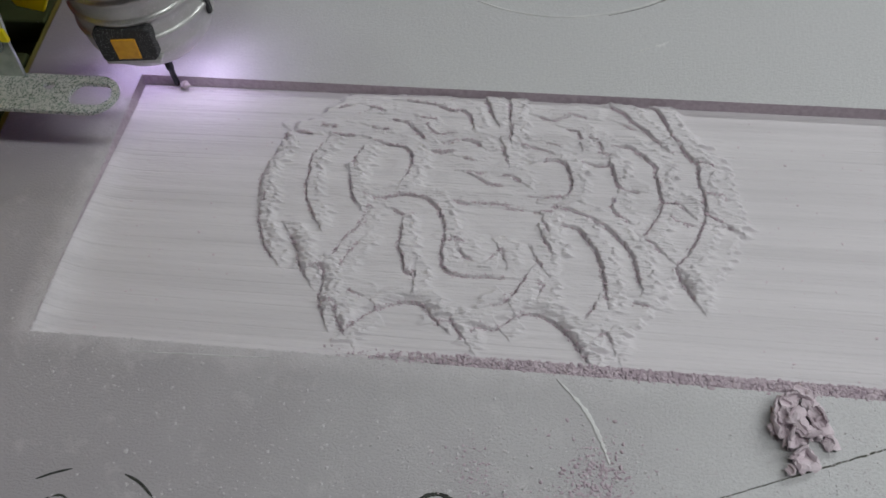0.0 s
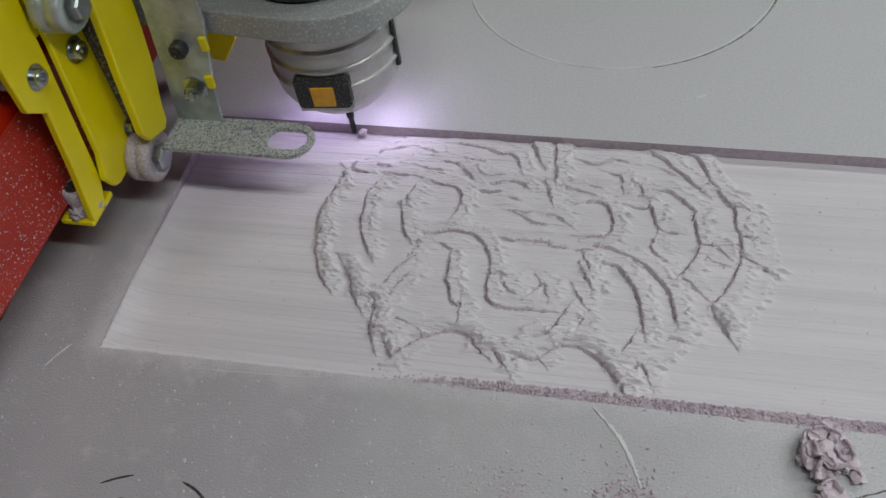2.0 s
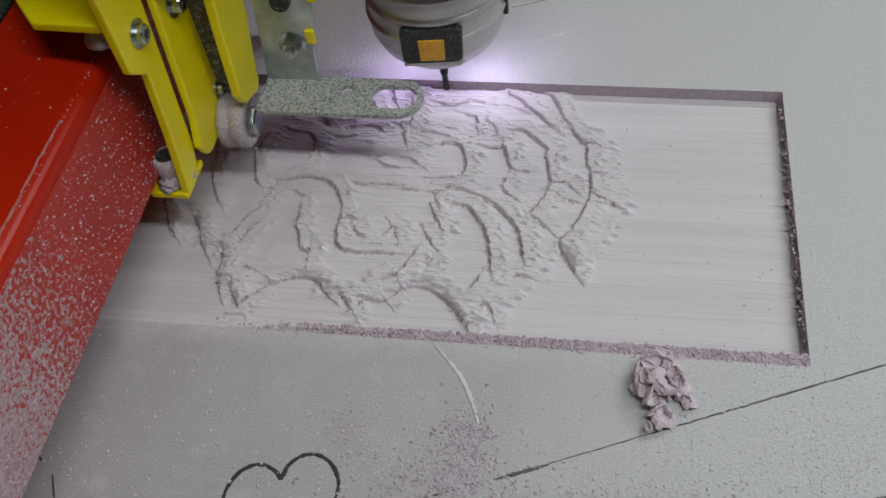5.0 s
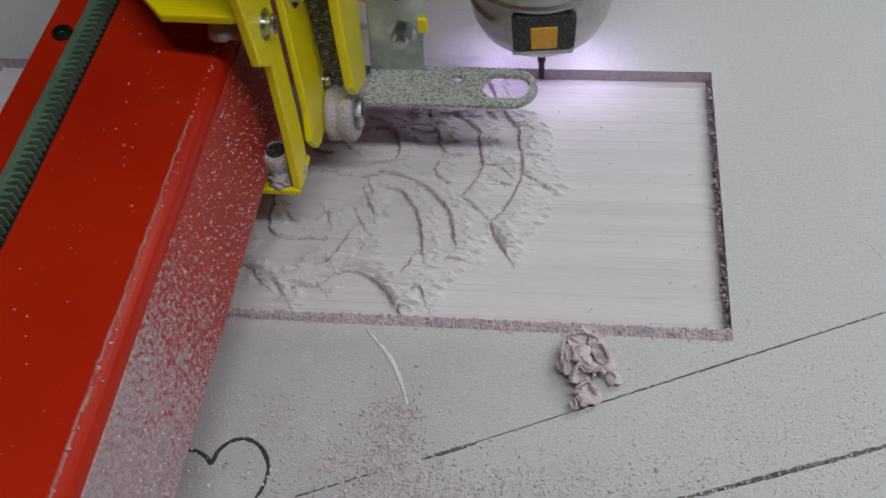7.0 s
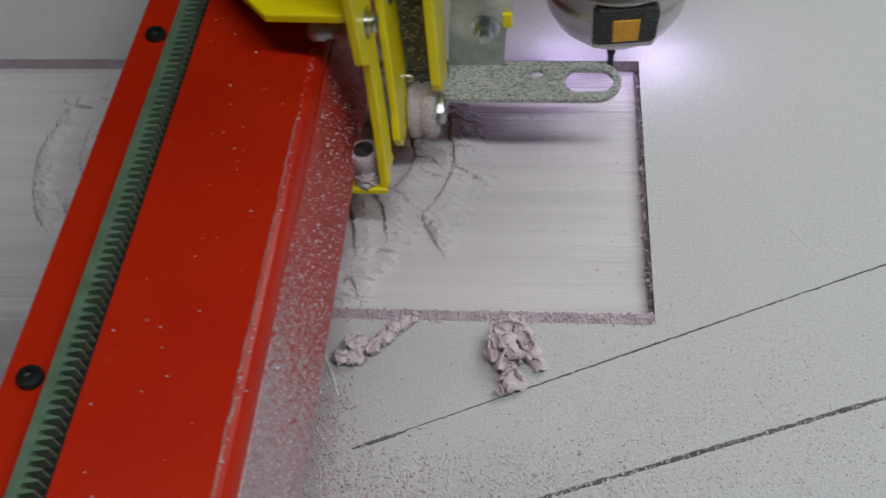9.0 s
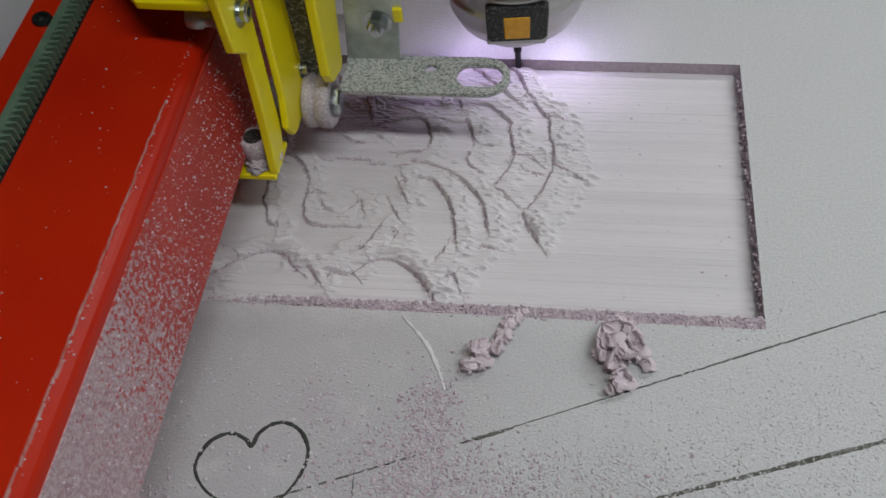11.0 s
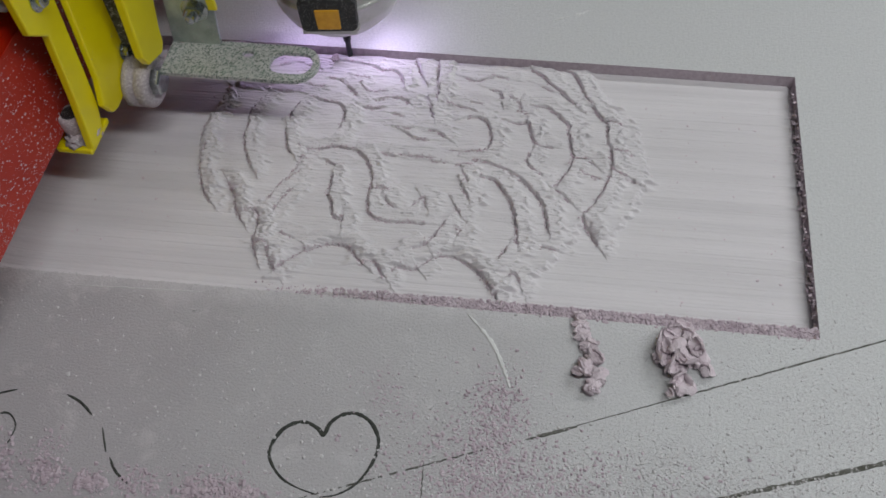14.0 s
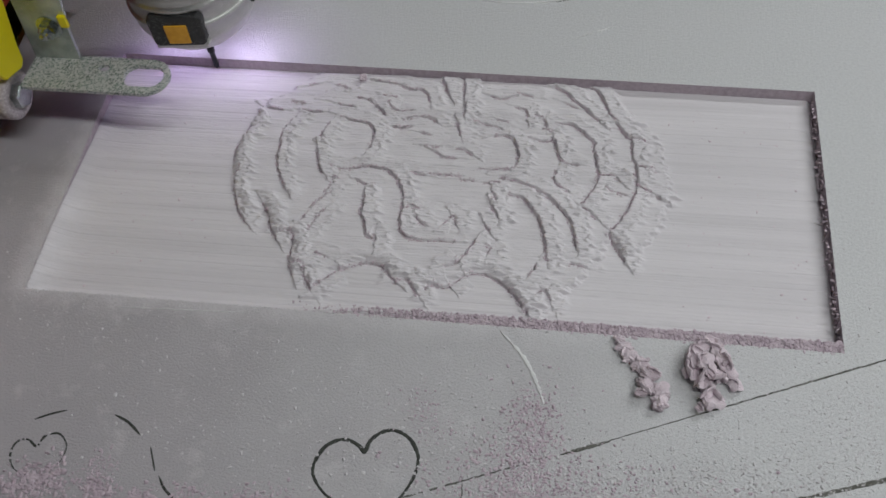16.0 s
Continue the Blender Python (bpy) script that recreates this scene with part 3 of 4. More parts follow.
# ---- marks drawn and scored on the board ----
def ribbon(name, pts, width, mat, label, z=0.0006, taper=0.3, jitter=0.0, closed=False, gaps=0.0, seed=3):
    """A raised pen or score line along a run of points."""
    rng = random.Random(seed)
    bm = bmesh.new()
    rows = []
    for k, p in enumerate(pts):
        a, b = Vector(pts[max(k - 1, 0)]), Vector(pts[min(k + 1, len(pts) - 1)])
        t = (b - a).normalized() if (b - a).length > 1e-9 else Vector((1, 0))
        n = Vector((-t.y, t.x))
        w = width * (0.5 + rng.uniform(-jitter, jitter))
        if not closed:
            w *= min(1, taper + 3 * min(k, len(pts) - 1 - k) / len(pts))
        c = Vector(p)
        rows.append([bm.verts.new((*(c + n * w), 0.0)), bm.verts.new((*(c + n * w * 0.5), z)), bm.verts.new((*(c - n * w * 0.5), z)), bm.verts.new((*(c - n * w), 0.0))])
    for r, q in zip(rows, rows[1:]):
        if rng.random() < gaps:
            continue
        for h in range(3):
            bm.faces.new((r[h], q[h], q[h + 1], r[h + 1]))
    ob = link(name, bm, mat)
    return tagged(ob, label, "marking", kind="structure")


def line(a, b, n=60, wob=0.00018, seed=1):
    r = random.Random(seed)
    return [(a[0] + (b[0] - a[0]) * k / n + r.uniform(-wob, wob), a[1] + (b[1] - a[1]) * k / n + r.uniform(-wob, wob)) for k in range(n + 1)]


def arc(cx, cy, r, a0, a1, n=90):
    return [(cx + r * math.cos(radians(a0 + (a1 - a0) * k / n)), cy + r * math.sin(radians(a0 + (a1 - a0) * k / n))) for k in range(n + 1)]


def board_marks():
    ribbon("pencil_line", line((0.277, -0.061), (0.62, 0.084), 160), 0.0008, M_GROOVE_SHADE, "thin dark scored line across the board", 0.0003, jitter=0.12)
    ribbon("pencil_line", line((0.180, -0.100), (0.272, -0.0625), 60), 0.0008, M_GROOVE_SHADE, "thin dark scored line across the board", 0.0003, jitter=0.2, gaps=0.25)
    ribbon("pencil_line", line((0.277, -0.061), (0.298, -0.0525), 30), 0.0016, M_GROOVE_SHADE, "olive thicker start of a scored line", 0.0004, jitter=0.15)
    ribbon("pencil_line", line((0.30, -0.0968), (0.64, 0.0215), 160), 0.0018, M_GROOVE_SHADE, "broad dark dusty scored line", 0.0003, jitter=0.15)
    heart = [(0.194, -0.0945), (0.1855, -0.0925), (0.178, -0.089), (0.172, -0.0825), (0.1705, -0.0765), (0.1735, -0.0685), (0.1785, -0.0645), (0.1835, -0.0637), (0.189, -0.066),
             (0.192, -0.0685), (0.1935, -0.063), (0.198, -0.0585), (0.204, -0.0572), (0.2105, -0.0602), (0.2148, -0.066), (0.2160, -0.0715), (0.2145, -0.0795), (0.210, -0.088), (0.203, -0.0935), (0.196, -0.0955)]
    ribbon("heart_drawing", rounded(heart, 6), 0.0017, M_PEN, "hand-drawn black heart outline on the board", 0.0003, jitter=0.12)
    small = [(0.0452, -0.0956), (0.0358, -0.0926), (0.0313, -0.0863), (0.0320, -0.0800), (0.0369, -0.0784), (0.0421, -0.0811), (0.0442, -0.0760), (0.0505, -0.0742), (0.0561, -0.0797), (0.0557, -0.0878)]
    ribbon("heart_drawing", rounded(small, 6), 0.0010, M_PEN, "small faint hand-drawn heart outline", 0.0003, jitter=0.2, gaps=0.15)
    ribbon("pen_stroke", rounded([(0.036, -0.0685), (0.043, -0.065), (0.050, -0.0625)], 8), 0.0011, M_PEN, "short curved black pen stroke", 0.0003)
    ribbon("pen_stroke", rounded([(0.0735, -0.0625), (0.081, -0.0655), (0.0885, -0.071)], 8), 0.0013, M_PEN, "short curved black pen stroke", 0.0003)
    ribbon("pen_stroke", rounded([(0.095, -0.076), (0.098, -0.082), (0.1005, -0.087)], 8), 0.0008, M_PEN, "faint curved pen stroke", 0.0003)
    ribbon("pen_stroke", rounded([(0.103, -0.089), (0.108, -0.095), (0.116, -0.100)], 8), 0.0012, M_PEN, "short curved black pen stroke", 0.0003)
    ribbon("pen_stroke", line((0.236, -0.075), (0.238, -0.100), 20), 0.0006, M_GROOVE_SHADE, "thin upright scored line", 0.0003)
    # a scored circle behind the pocket, its near rim raised and pale, and the trace of another in front
    ribbon("scored_circle", arc(0.2302, 0.3223, 0.0985, 150, 420, 220), 0.0013, M_SCORE, "pale scored circle cut lightly into the board", 0.0006, jitter=0.2)
    # the shaded side of the circle's rim, painted as a dark ribbon
    ribbon("scored_circle_shade", arc(0.2302, 0.3223, 0.0997, 285, 395, 100), 0.0008, M_GROOVE_SHADE, "shade beside the scored circle, drawn as a dark line", 0.0003, jitter=0.4)
    ribbon("scored_curve", rounded([(0.245, -0.0025), (0.257, -0.0155), (0.264, -0.028), (0.268, -0.038)], 10), 0.0019, M_SCORE, "pale curved scratch on the board", 0.0006, jitter=0.25)
    ribbon("scratch", line((0.055, 0.0 - 0.006), (0.12, -0.0035), 20), 0.0006, M_SCORE, "faint pale scratch", 0.0003)
    ribbon("scratch", line((0.268, 0.195), (0.290, 0.206), 24, 0.0006), 0.0012, M_SCORE, "faint pale scratch", 0.0003, jitter=0.4, gaps=0.3)
    ribbon("scratch", rounded([(0.462, 0.052), (0.467, 0.044), (0.474, 0.037)], 8), 0.0008, M_SCORE, "faint pale scratch", 0.0003, jitter=0.3)
    ribbon("scratch", rounded([(0.474, 0.048), (0.478, 0.042), (0.486, 0.037)], 8), 0.0008, M_SCORE, "faint pale scratch", 0.0003, jitter=0.3)
    ribbon("scratch", rounded([(-0.020, -0.014), (-0.016, -0.006), (-0.012, 0.0)], 8), 0.0009, M_SCORE, "faint pale scratch", 0.0003, jitter=0.3)


# ---- crumbs ----
def crumb_cloud(name, places, mat, label, parent=None):
    """Many small lumps as one mesh; places give centre and size."""
    base = bmesh.new()
    bmesh.ops.create_icosphere(base, subdivisions=1, radius=1)
    v0 = np.array([v.co[:] for v in base.verts])
    f0 = np.array([[v.index for v in f.verts] for f in base.faces])
    base.free()
    rng = np.random.default_rng(len(places))
    n = len(places)
    p = np.array(places)
    v = v0[None] * rng.uniform(0.55, 1.25, (n, len(v0), 1)) * (p[:, 3:4] * np.stack([rng.uniform(0.7, 1.4, n), rng.uniform(0.7, 1.4, n), rng.uniform(0.5, 0.9, n)], 1))[:, None]
    v += p[:, None, :3]
    f = f0[None] + (np.arange(n) * len(v0))[:, None, None]
    me = bpy.data.meshes.new(name)
    me.from_pydata(v.reshape(-1, 3).tolist(), [], f.reshape(-1, 3).tolist())
    me.materials.append(mat)
    ob = new(name, me)
    ob.parent = parent
    return tagged(ob, label, "" if parent else "crumbs", kind="" if parent else "stuff")


def crumbs():
    r = random.Random(7)
    pts = []
    # thick rubble along the near edge of the pocket
    while len(pts) < 6000:
        x = 0.13 + 0.27 * r.random() ** 0.8
        if r.random() > ((x - 0.13) / 0.11) ** 1.5:
            continue
        s = 0.00030 + 0.0008 * r.random() ** 2
        pts.append((x, r.uniform(-0.0008, 0.0056), -0.0016 + r.uniform(0, 0.0014), s))
    # along the far and right-hand walls
    for _ in range(700):
        s = 0.0002 + 0.0006 * r.random() ** 2
        pts.append((0.4 - abs(r.gauss(0, 0.0012)), r.uniform(0.0, 0.158), -DEPTH + s + 0.0065 * r.random() ** 1.6, s))
    # drifts of loose crumbs on the near part of the board
    pale = []

    def drift(cx, cy, sx, sy, n, big=0.0007, into=None):
        into = pts if into is None else into
        for _ in range(n):
            s = 0.00020 + big * r.random() ** 3
            x, y = r.gauss(cx, sx), r.gauss(cy, sy)
            if 0 < x < 0.4 and y > -0.001:
                continue
            into.append((x, y, 0.25 * s + (0.0006 * r.random() if big > 0.0011 else 0), s))
    drift(0.264, -0.052, 0.0060, 0.013, 800, 0.0008)
    drift(0.262, -0.062, 0.012, 0.014, 500, 0.0008)
    drift(0.262, -0.080, 0.020, 0.010, 1500, 0.0008)
    drift(0.33, -0.088, 0.045, 0.016, 9000, 0.0006, pale)
    drift(0.30, -0.085, 0.03, 0.012, 1300, 0.0008)
    drift(0.2125, -0.046, 0.0055, 0.0055, 150, 0.0006)
    drift(0.224, -0.054, 0.006, 0.005, 90, 0.0006)
    drift(0.212, -0.04, 0.06, 0.03, 260, 0.0006, pale)
    drift(0.42, -0.06, 0.06, 0.035, 8000, 0.0004, pale)
    drift(0.35, -0.103, 0.07, 0.010, 5000, 0.0007, pale)
    drift(0.48, 0.05, 0.06, 0.08, 500, 0.0004, pale)
    drift(0.08, -0.03, 0.05, 0.02, 160, 0.0006, pale)
    drift(0.16, -0.06, 0.05, 0.025, 330, 0.0007, pale)
    drift(0.02, -0.022, 0.02, 0.006, 90, 0.0005, pale)
    drift(-0.035, -0.03, 0.015, 0.03, 260, 0.0005, pale)
    drift(0.1, -0.104, 0.05, 0.004, 450, 0.0008)
    drift(0.075, -0.090, 0.004, 0.006, 260, 0.0007)
    drift(0.118, -0.098, 0.006, 0.004, 300, 0.0009)
    drift(0.150, -0.096, 0.010, 0.004, 400, 0.0009)
    drift(0.05, -0.094, 0.006, 0.004, 300, 0.0012)
    drift(0.043, -0.100, 0.010, 0.004, 520, 0.0012)
    drift(0.078, -0.098, 0.004, 0.003, 230, 0.0013)
    drift(0.098, -0.100, 0.003, 0.002, 230, 0.0013)
    drift(0.163, -0.0975, 0.005, 0.0022, 230, 0.0013)
    drift(0.146, -0.099, 0.006, 0.002, 230, 0.0013)
    drift(0.15, -0.07, 0.05, 0.02, 220, 0.0008, pale)
    drift(0.235, -0.06, 0.03, 0.02, 600, 0.0007, pale)
    drift(0.3, 0.25, 0.15, 0.05, 300, 0.0004, pale)
    for _ in range(3000):
        f, s = r.random(), 0.00012 + 0.0003 * r.random() ** 3
        pale.append((0.003 - 0.003 * f - abs(r.gauss(0, 0.0035)) + 0.0012, 0.150 * f, 0.2 * s, s))
    for _ in range(1800):
        f, s = r.random(), 0.00012 + 0.00035 * r.random() ** 3
        pale.append((0.003 + 0.19 * f, -abs(r.gauss(0, 0.003)) + 0.0006, 0.2 * s, s))
    crumb_cloud("pale_crumbs", pale, M_PALE, "pale foam grit strewn over the board")
    crumb_cloud("foam_crumbs", pts, M_CRUMB, "pinkish foam crumbs and dust strewn over the board")
    pts = []
    for _ in range(900):
        s = 0.0002 + 0.0005 * r.random() ** 3
        x, y = r.uniform(0.01, 0.39), r.uniform(0.003, 0.155)
        if 0.09 < x < 0.32:
            continue
        pts.append((x, y, -DEPTH + 0.3 * s, s))
    crumb_cloud("pocket_crumbs", pts, M_CHIP, "fine pale crumbs on the pocket floor")


def flake(bm, m, w, l, curl, thick, rng, n=10):
    """A torn, curled shaving with thickness."""
    top, low, wob = [], [], rng.uniform(0, 50)
    for i in range(n):
        ru, rl = [], []
        for j in range(n):
            u, v = (i / (n - 1) - 0.5), (j / (n - 1) - 0.5)
            a = curl * v
            rad = l / max(abs(curl), 0.2)
            e = 1 + 0.45 * noise.noise(Vector((9 * u + wob, 9 * v, wob))) + (0.07 * rng.uniform(-1, 1) if i in (0, n - 1) or j in (0, n - 1) else 0)
            x = 1.2 * w * u * e * math.sqrt(max(0.30, 1 - 2.8 * v * v))
            y, z = rad * math.sin(a), rad * (1 - math.cos(a)) + 0.45 * w * u * u
            nrm = Vector((0, -math.sin(a), math.cos(a)))
            b = Vector((x, y, z + 0.00025 * rng.uniform(-1, 1)))
            ru.append(bm.verts.new(m @ (b + nrm * thick / 2)))
            rl.append(bm.verts.new(m @ (b - nrm * thick / 2)))
        top.append(ru)
        low.append(rl)
    for i in range(n - 1):
        for j in range(n - 1):
            bm.faces.new((top[i][j], top[i + 1][j], top[i + 1][j + 1], top[i][j + 1]))
            bm.faces.new((low[i][j], low[i][j + 1], low[i + 1][j + 1], low[i + 1][j]))
    rim = [(i, 0) for i in range(n)] + [(n - 1, j) for j in range(1, n)] + [(i, n - 1) for i in range(n - 2, -1, -1)] + [(0, j) for j in range(n - 2, 0, -1)]
    for (a, b), (c, d) in zip(rim, rim[1:] + rim[:1]):
        bm.faces.new((top[a][b], low[a][b], low[c][d], top[c][d]))


def lump(c, size, seed, turn=0.0, floor=0.0001):
    """A soft torn lump: a ball pushed in and out into folds."""
    bm = bmesh.new()
    bmesh.ops.create_icosphere(bm, subdivisions=4, radius=1)
    m = pose(*c, 0, 0, turn) @ Matrix.Diagonal((*size, 1))
    off = Vector((seed * 3.1, seed * 1.7, seed * 0.9))
    for v in bm.verts:
        p = v.co.copy()
        f = 0.92 + 0.40 * noise.noise(p * 1.5 + off) + 0.42 * abs(noise.noise(p * 2.4 + off)) - 0.55 * abs(noise.noise(p * 4.3 - off)) + 0.30 * noise.noise(p * 9 + off)
        q = m @ (p * f)
        q.z = max(q.z, floor)
        v.co = q
    return bm


def shavings(name, label, lumps, flakes, seed):
    rng = random.Random(seed)
    ob = tagged(new(name), label, "shavings")
    for k, (x, y, z, a, b, c) in enumerate(lumps):
        part("shaving", lump((x / 1000, y / 1000, z / 1000), (a / 1000, b / 1000, c / 1000), k + seed + 0.3, rng.uniform(-40, 40)), M_CHIP, ob, smooth=True)
    for x, y, z, w, l, c, rx, rz in flakes:
        bm = bmesh.new()
        flake(bm, pose(x / 1000, y / 1000, z / 1000, rx, 10, rz), w / 1000, l / 1000, c, 0.0008, rng)
        part("shaving", bm, M_CHIP, ob)
        # a smaller torn piece caught beside it
        bm = bmesh.new()
        m = pose((x + rng.uniform(-2.4, 2.4)) / 1000, (y + rng.uniform(-2.4, 2.4)) / 1000, (0.75 * z + 0.6) / 1000, rng.uniform(20, 160), rng.uniform(-30, 30), rng.uniform(0, 360))
        flake(bm, m, 0.7 * w / 1000, 0.7 * l / 1000, c * rng.uniform(0.7, 1.1), 0.0007, rng, 8)
        part("shaving", bm, M_CHIP, ob)
    return ob


def shaving_heap():
    ob = shavings("shaving_heap", "heap of curled pink foam shavings on the board",
                  ((-6, 5, 2.4, 4.6, 6.6, 2.8), (3, 8, 2.6, 4.6, 5.6, 3), (-2, -2, 3, 4.6, 5.6, 3.4), (6, 1, 2.4, 3.6, 4.6, 2.6), (0, -12, 2, 3.6, 3.6, 2.4), (-3, 12, 2.4, 3.6, 2.8, 2.6)),
                  ((-9, 8, 4, 8, 9, 3.0, 35, 75), (-10, 0, 4, 8, 8, 2.8, 50, 100), (-5, 12, 6, 7, 8, 3.0, 40, 20), (0, 14, 6, 7, 7, 2.8, -30, -20),
                   (-4, 5, 8, 8, 9, 2.6, 140, 60), (5, 11, 6, 8, 8, 2.6, 150, -30), (6, 5, 7, 7, 8, 2.8, 40, -60), (0, 1, 9, 7, 9, 2.8, 150, -70), (-5, -4, 6, 8, 7, 3.0, 60, 70),
                   (2, -4, 7, 6, 8, 3.0, -40, 20), (9, 2, 5, 6, 8, 2.6, 160, -50), (11.5, -4, 3.6, 5, 8, 2.8, 165, -65), (-2, -10, 4, 7, 8, 3.0, 50, 40), (1, -13, 4.6, 8, 8, 2.8, 160, 10), (-3, -15, 3, 5, 6, 3.0, 60, 110)), 5)
    ob.matrix_world = pose(0.3405, -0.0178, 0.0003, 0, 0, 0)
    return ob


def foam_chip():
    """A loose chip that the cutter pushes along the far wall of the pocket."""
    bm = lump((0, 0, 0.0028), (0.0024, 0.0020, 0.0020), 12.0)
    ob = link("foam_chip", bm, M_CHIP)
    return tagged(ob, "small torn pink foam chip pushed by the milling bit", "foam chip")


def shaving_strand():
    return shavings("shaving_strand", "torn strand of curled pink foam shavings on the board",
                    ((-18, 2, 2, 3.4, 3.4, 2.4), (-13, -2, 2.2, 4.4, 3.2, 2.6), (-8, 2, 2.2, 4.8, 3.2, 2.6), (-3, -2, 2, 4.6, 3.2, 2.3), (3, -1, 1.7, 4.6, 2.4, 1.9), (9, 1, 1.5, 4.4, 1.9, 1.6), (14, 0, 1.4, 4.2, 1.7, 1.5)),
                    ((-17, 1, 3.4, 6, 7, 2.8, 150, 30), (-10, 4, 4, 7, 6, 3.0, 50, 10), (-12, -3, 4, 6, 7, 2.8, 150, -40), (-4, -4, 3.4, 6, 6, 2.8, -40, 30), (2, -1, 3, 7, 5, 2.4, 160, 80),
                     (8, 1, 2.6, 6, 4.5, 2.6, 165, 100), (14, 1, 2.2, 6, 3.6, 2.4, 160, 80), (18, 0, 1.8, 3.6, 3.6, 2.2, 165, 60)), 20)


# ---- the machine's bed beside the board ----
def machine_bed():
    ob = link("board_edge_strip", prism([(BX0 + 0.0385, BY0), (BX0 + 0.0445, BY0), (BX0 - 0.0645, BY1), (BX0 - 0.0705, BY1)], "z", -0.022, -0.0035, 0.0006), M_STRIP)
    tagged(ob, "yellowed strip along the edge of the board", "trim", kind="structure")
    bed = link("machine_bed", box(-0.9, 1.3, BY0, BY1, -0.09, -0.0225, 0.002), M_GREEN)
    tagged(bed, "dark green painted steel machine bed", "machine bed", kind="structure")
    for k, (y0, y1) in enumerate(((-0.28, -0.03), (0.010, 0.105), (0.125, 0.19), (0.215, 0.42))):
        b = link("bed_block", box(-0.19, -0.082, y0, y1, -0.022, -0.008 + 0.001 * k, 0.002), M_GREEN)
        tagged(b, "dark green steel block on the machine bed", "block", group="bed blocks")
    rail = link("bed_rail", box(-0.26, -0.215, BY0, BY1, -0.022, 0.0, 0.003), M_DARK)
    tagged(rail, "dark steel rail on the machine bed", "rail")
    legs = link("machine_stand", box(-0.85, 1.25, BY0 + 0.05, BY1 - 0.05, -0.8, -0.0905, 0.01), M_GREEN)
    tagged(legs, "dark green closed steel machine stand on the floor", "stand")


def room():
    x0, x1, y0, y1, z0, z1 = -2.4, 2.8, -2.2, 3.0, -0.8, 1.53
    tagged(link("floor", box(x0, x1, y0, y1, z0 - 0.1, z0), M_FLOOR), "grey concrete workshop floor", "floor", kind="structure")
    tagged(link("ceiling", box(x0, x1, y0, y1, z1, z1 + 0.1), M_ROOM), "pale painted ceiling", "ceiling", kind="structure")
    for n, b in (("wall_west", (x0 - 0.1, x0, y0, y1)), ("wall_east", (x1, x1 + 0.1, y0, y1)), ("wall_south", (x0 - 0.1, x1 + 0.1, y0 - 0.1, y0)), ("wall_north", (x0 - 0.1, x1 + 0.1, y1, y1 + 0.1))):
        tagged(link(n, box(*b, z0, z1), M_ROOM), "plain pale workshop wall", "wall", kind="structure")
    for x, y, _ in LAMPS:
        top = link("ceiling_lamp", box(x - 0.58, x + 0.58, y - 0.08, y + 0.08, LAMP_Z + 0.01, LAMP_Z + 0.06, 0.01), M_ROOM)
        tagged(top, "batten lamp with a long tube hung from the ceiling", "lamp", group="ceiling lamps")
        for rx in (-0.45, 0.45):
            part("hanging_rod", lathe([(0, LAMP_Z + 0.05), (0.004, LAMP_Z + 0.05), (0.004, z1), (0, z1)], pose(x + rx, y, 0), 10), M_STEEL, top)
        tube = lathe([(0, -0.55), (0.013, -0.55), (0.013, 0.55), (0, 0.55)], pose(x, y, LAMP_Z - 0.006, 0, 90, 0), 16)
        part("tube", tube, M_TUBE, top, "glowing lamp tube", True)


# ---- the gantry ----
AXIS = (0.0, 0.170)      # the spindle's axis in the gantry's own space
SLOPE = -0.0175          # the carriage sits about a degree out of square
SQUARE = pose(*AXIS, 0, 0, 0, math.degrees(math.atan(SLOPE))) @ pose(-AXIS[0], -AXIS[1], 0)


def along_x(x, y, z):
    return pose(x, y, z, 0, 90, 0)


def bolt(parent, name, x, y, z, r, h, m=None, mat=None, socket=True):
    """A cap head with a hex socket, its axis along +x unless m says otherwise."""
    m = m or along_x(x, y, z)
    prof = [(0, 0), (r * 1.5, 0), (r * 1.5, h * 0.15), (r, h * 0.16), (r, h * 0.85), (r * 0.86, h), (r * 0.5, h)]
    ob = part(name, lathe(prof + ([(r * 0.48, h * 0.45), (0, h * 0.45)] if socket else [(0, h)]), m, 24), mat or M_STEEL, parent, smooth=False)
    return ob


def hex_bolt(parent, name, m, r, h):
    bm = lathe([(0, 0), (r * 1.45, 0), (r * 1.45, h * 0.18), (r * 0.9, h * 0.19), (0, h * 0.19)], m, 28)
    lathe([(0, h * 0.19), (r, h * 0.2), (r, h * 0.9), (r * 0.85, h), (0, h)], m, 6, bm)
    lathe([(r * 0.5, h * 0.9), (r * 0.5, h * 1.5), (0, h * 1.55)], m, 16, bm)
    return part(name, bm, M_STEEL, parent)


def roller(parent, x0, x1, y, z, r, mat=None):
    w = x1 - x0
    prof = [(0, 0), (r * 0.8, 0), (r, w * 0.06), (r, w * 0.36), (r * 0.9, w * 0.42), (r * 0.9, w * 0.5), (r, w * 0.56), (r, w * 0.9), (r * 0.9, w), (r * 0.62, w), (r * 0.6, w * 0.92), (0, w * 0.92)]
    ob = part("guide_roller", lathe(prof, along_x(x0, y, z), 40), mat or M_ZINC_CLEAN, parent, "dusty steel guide roller", True)
    part("roller_bolt", lathe([(0, 0), (r * 0.52, 0), (r * 0.52, w * 0.3), (r * 0.45, w * 0.36), (0, w * 0.36)], along_x(x1 - 0.001, y, z), 6), M_STEEL, ob)
    return ob


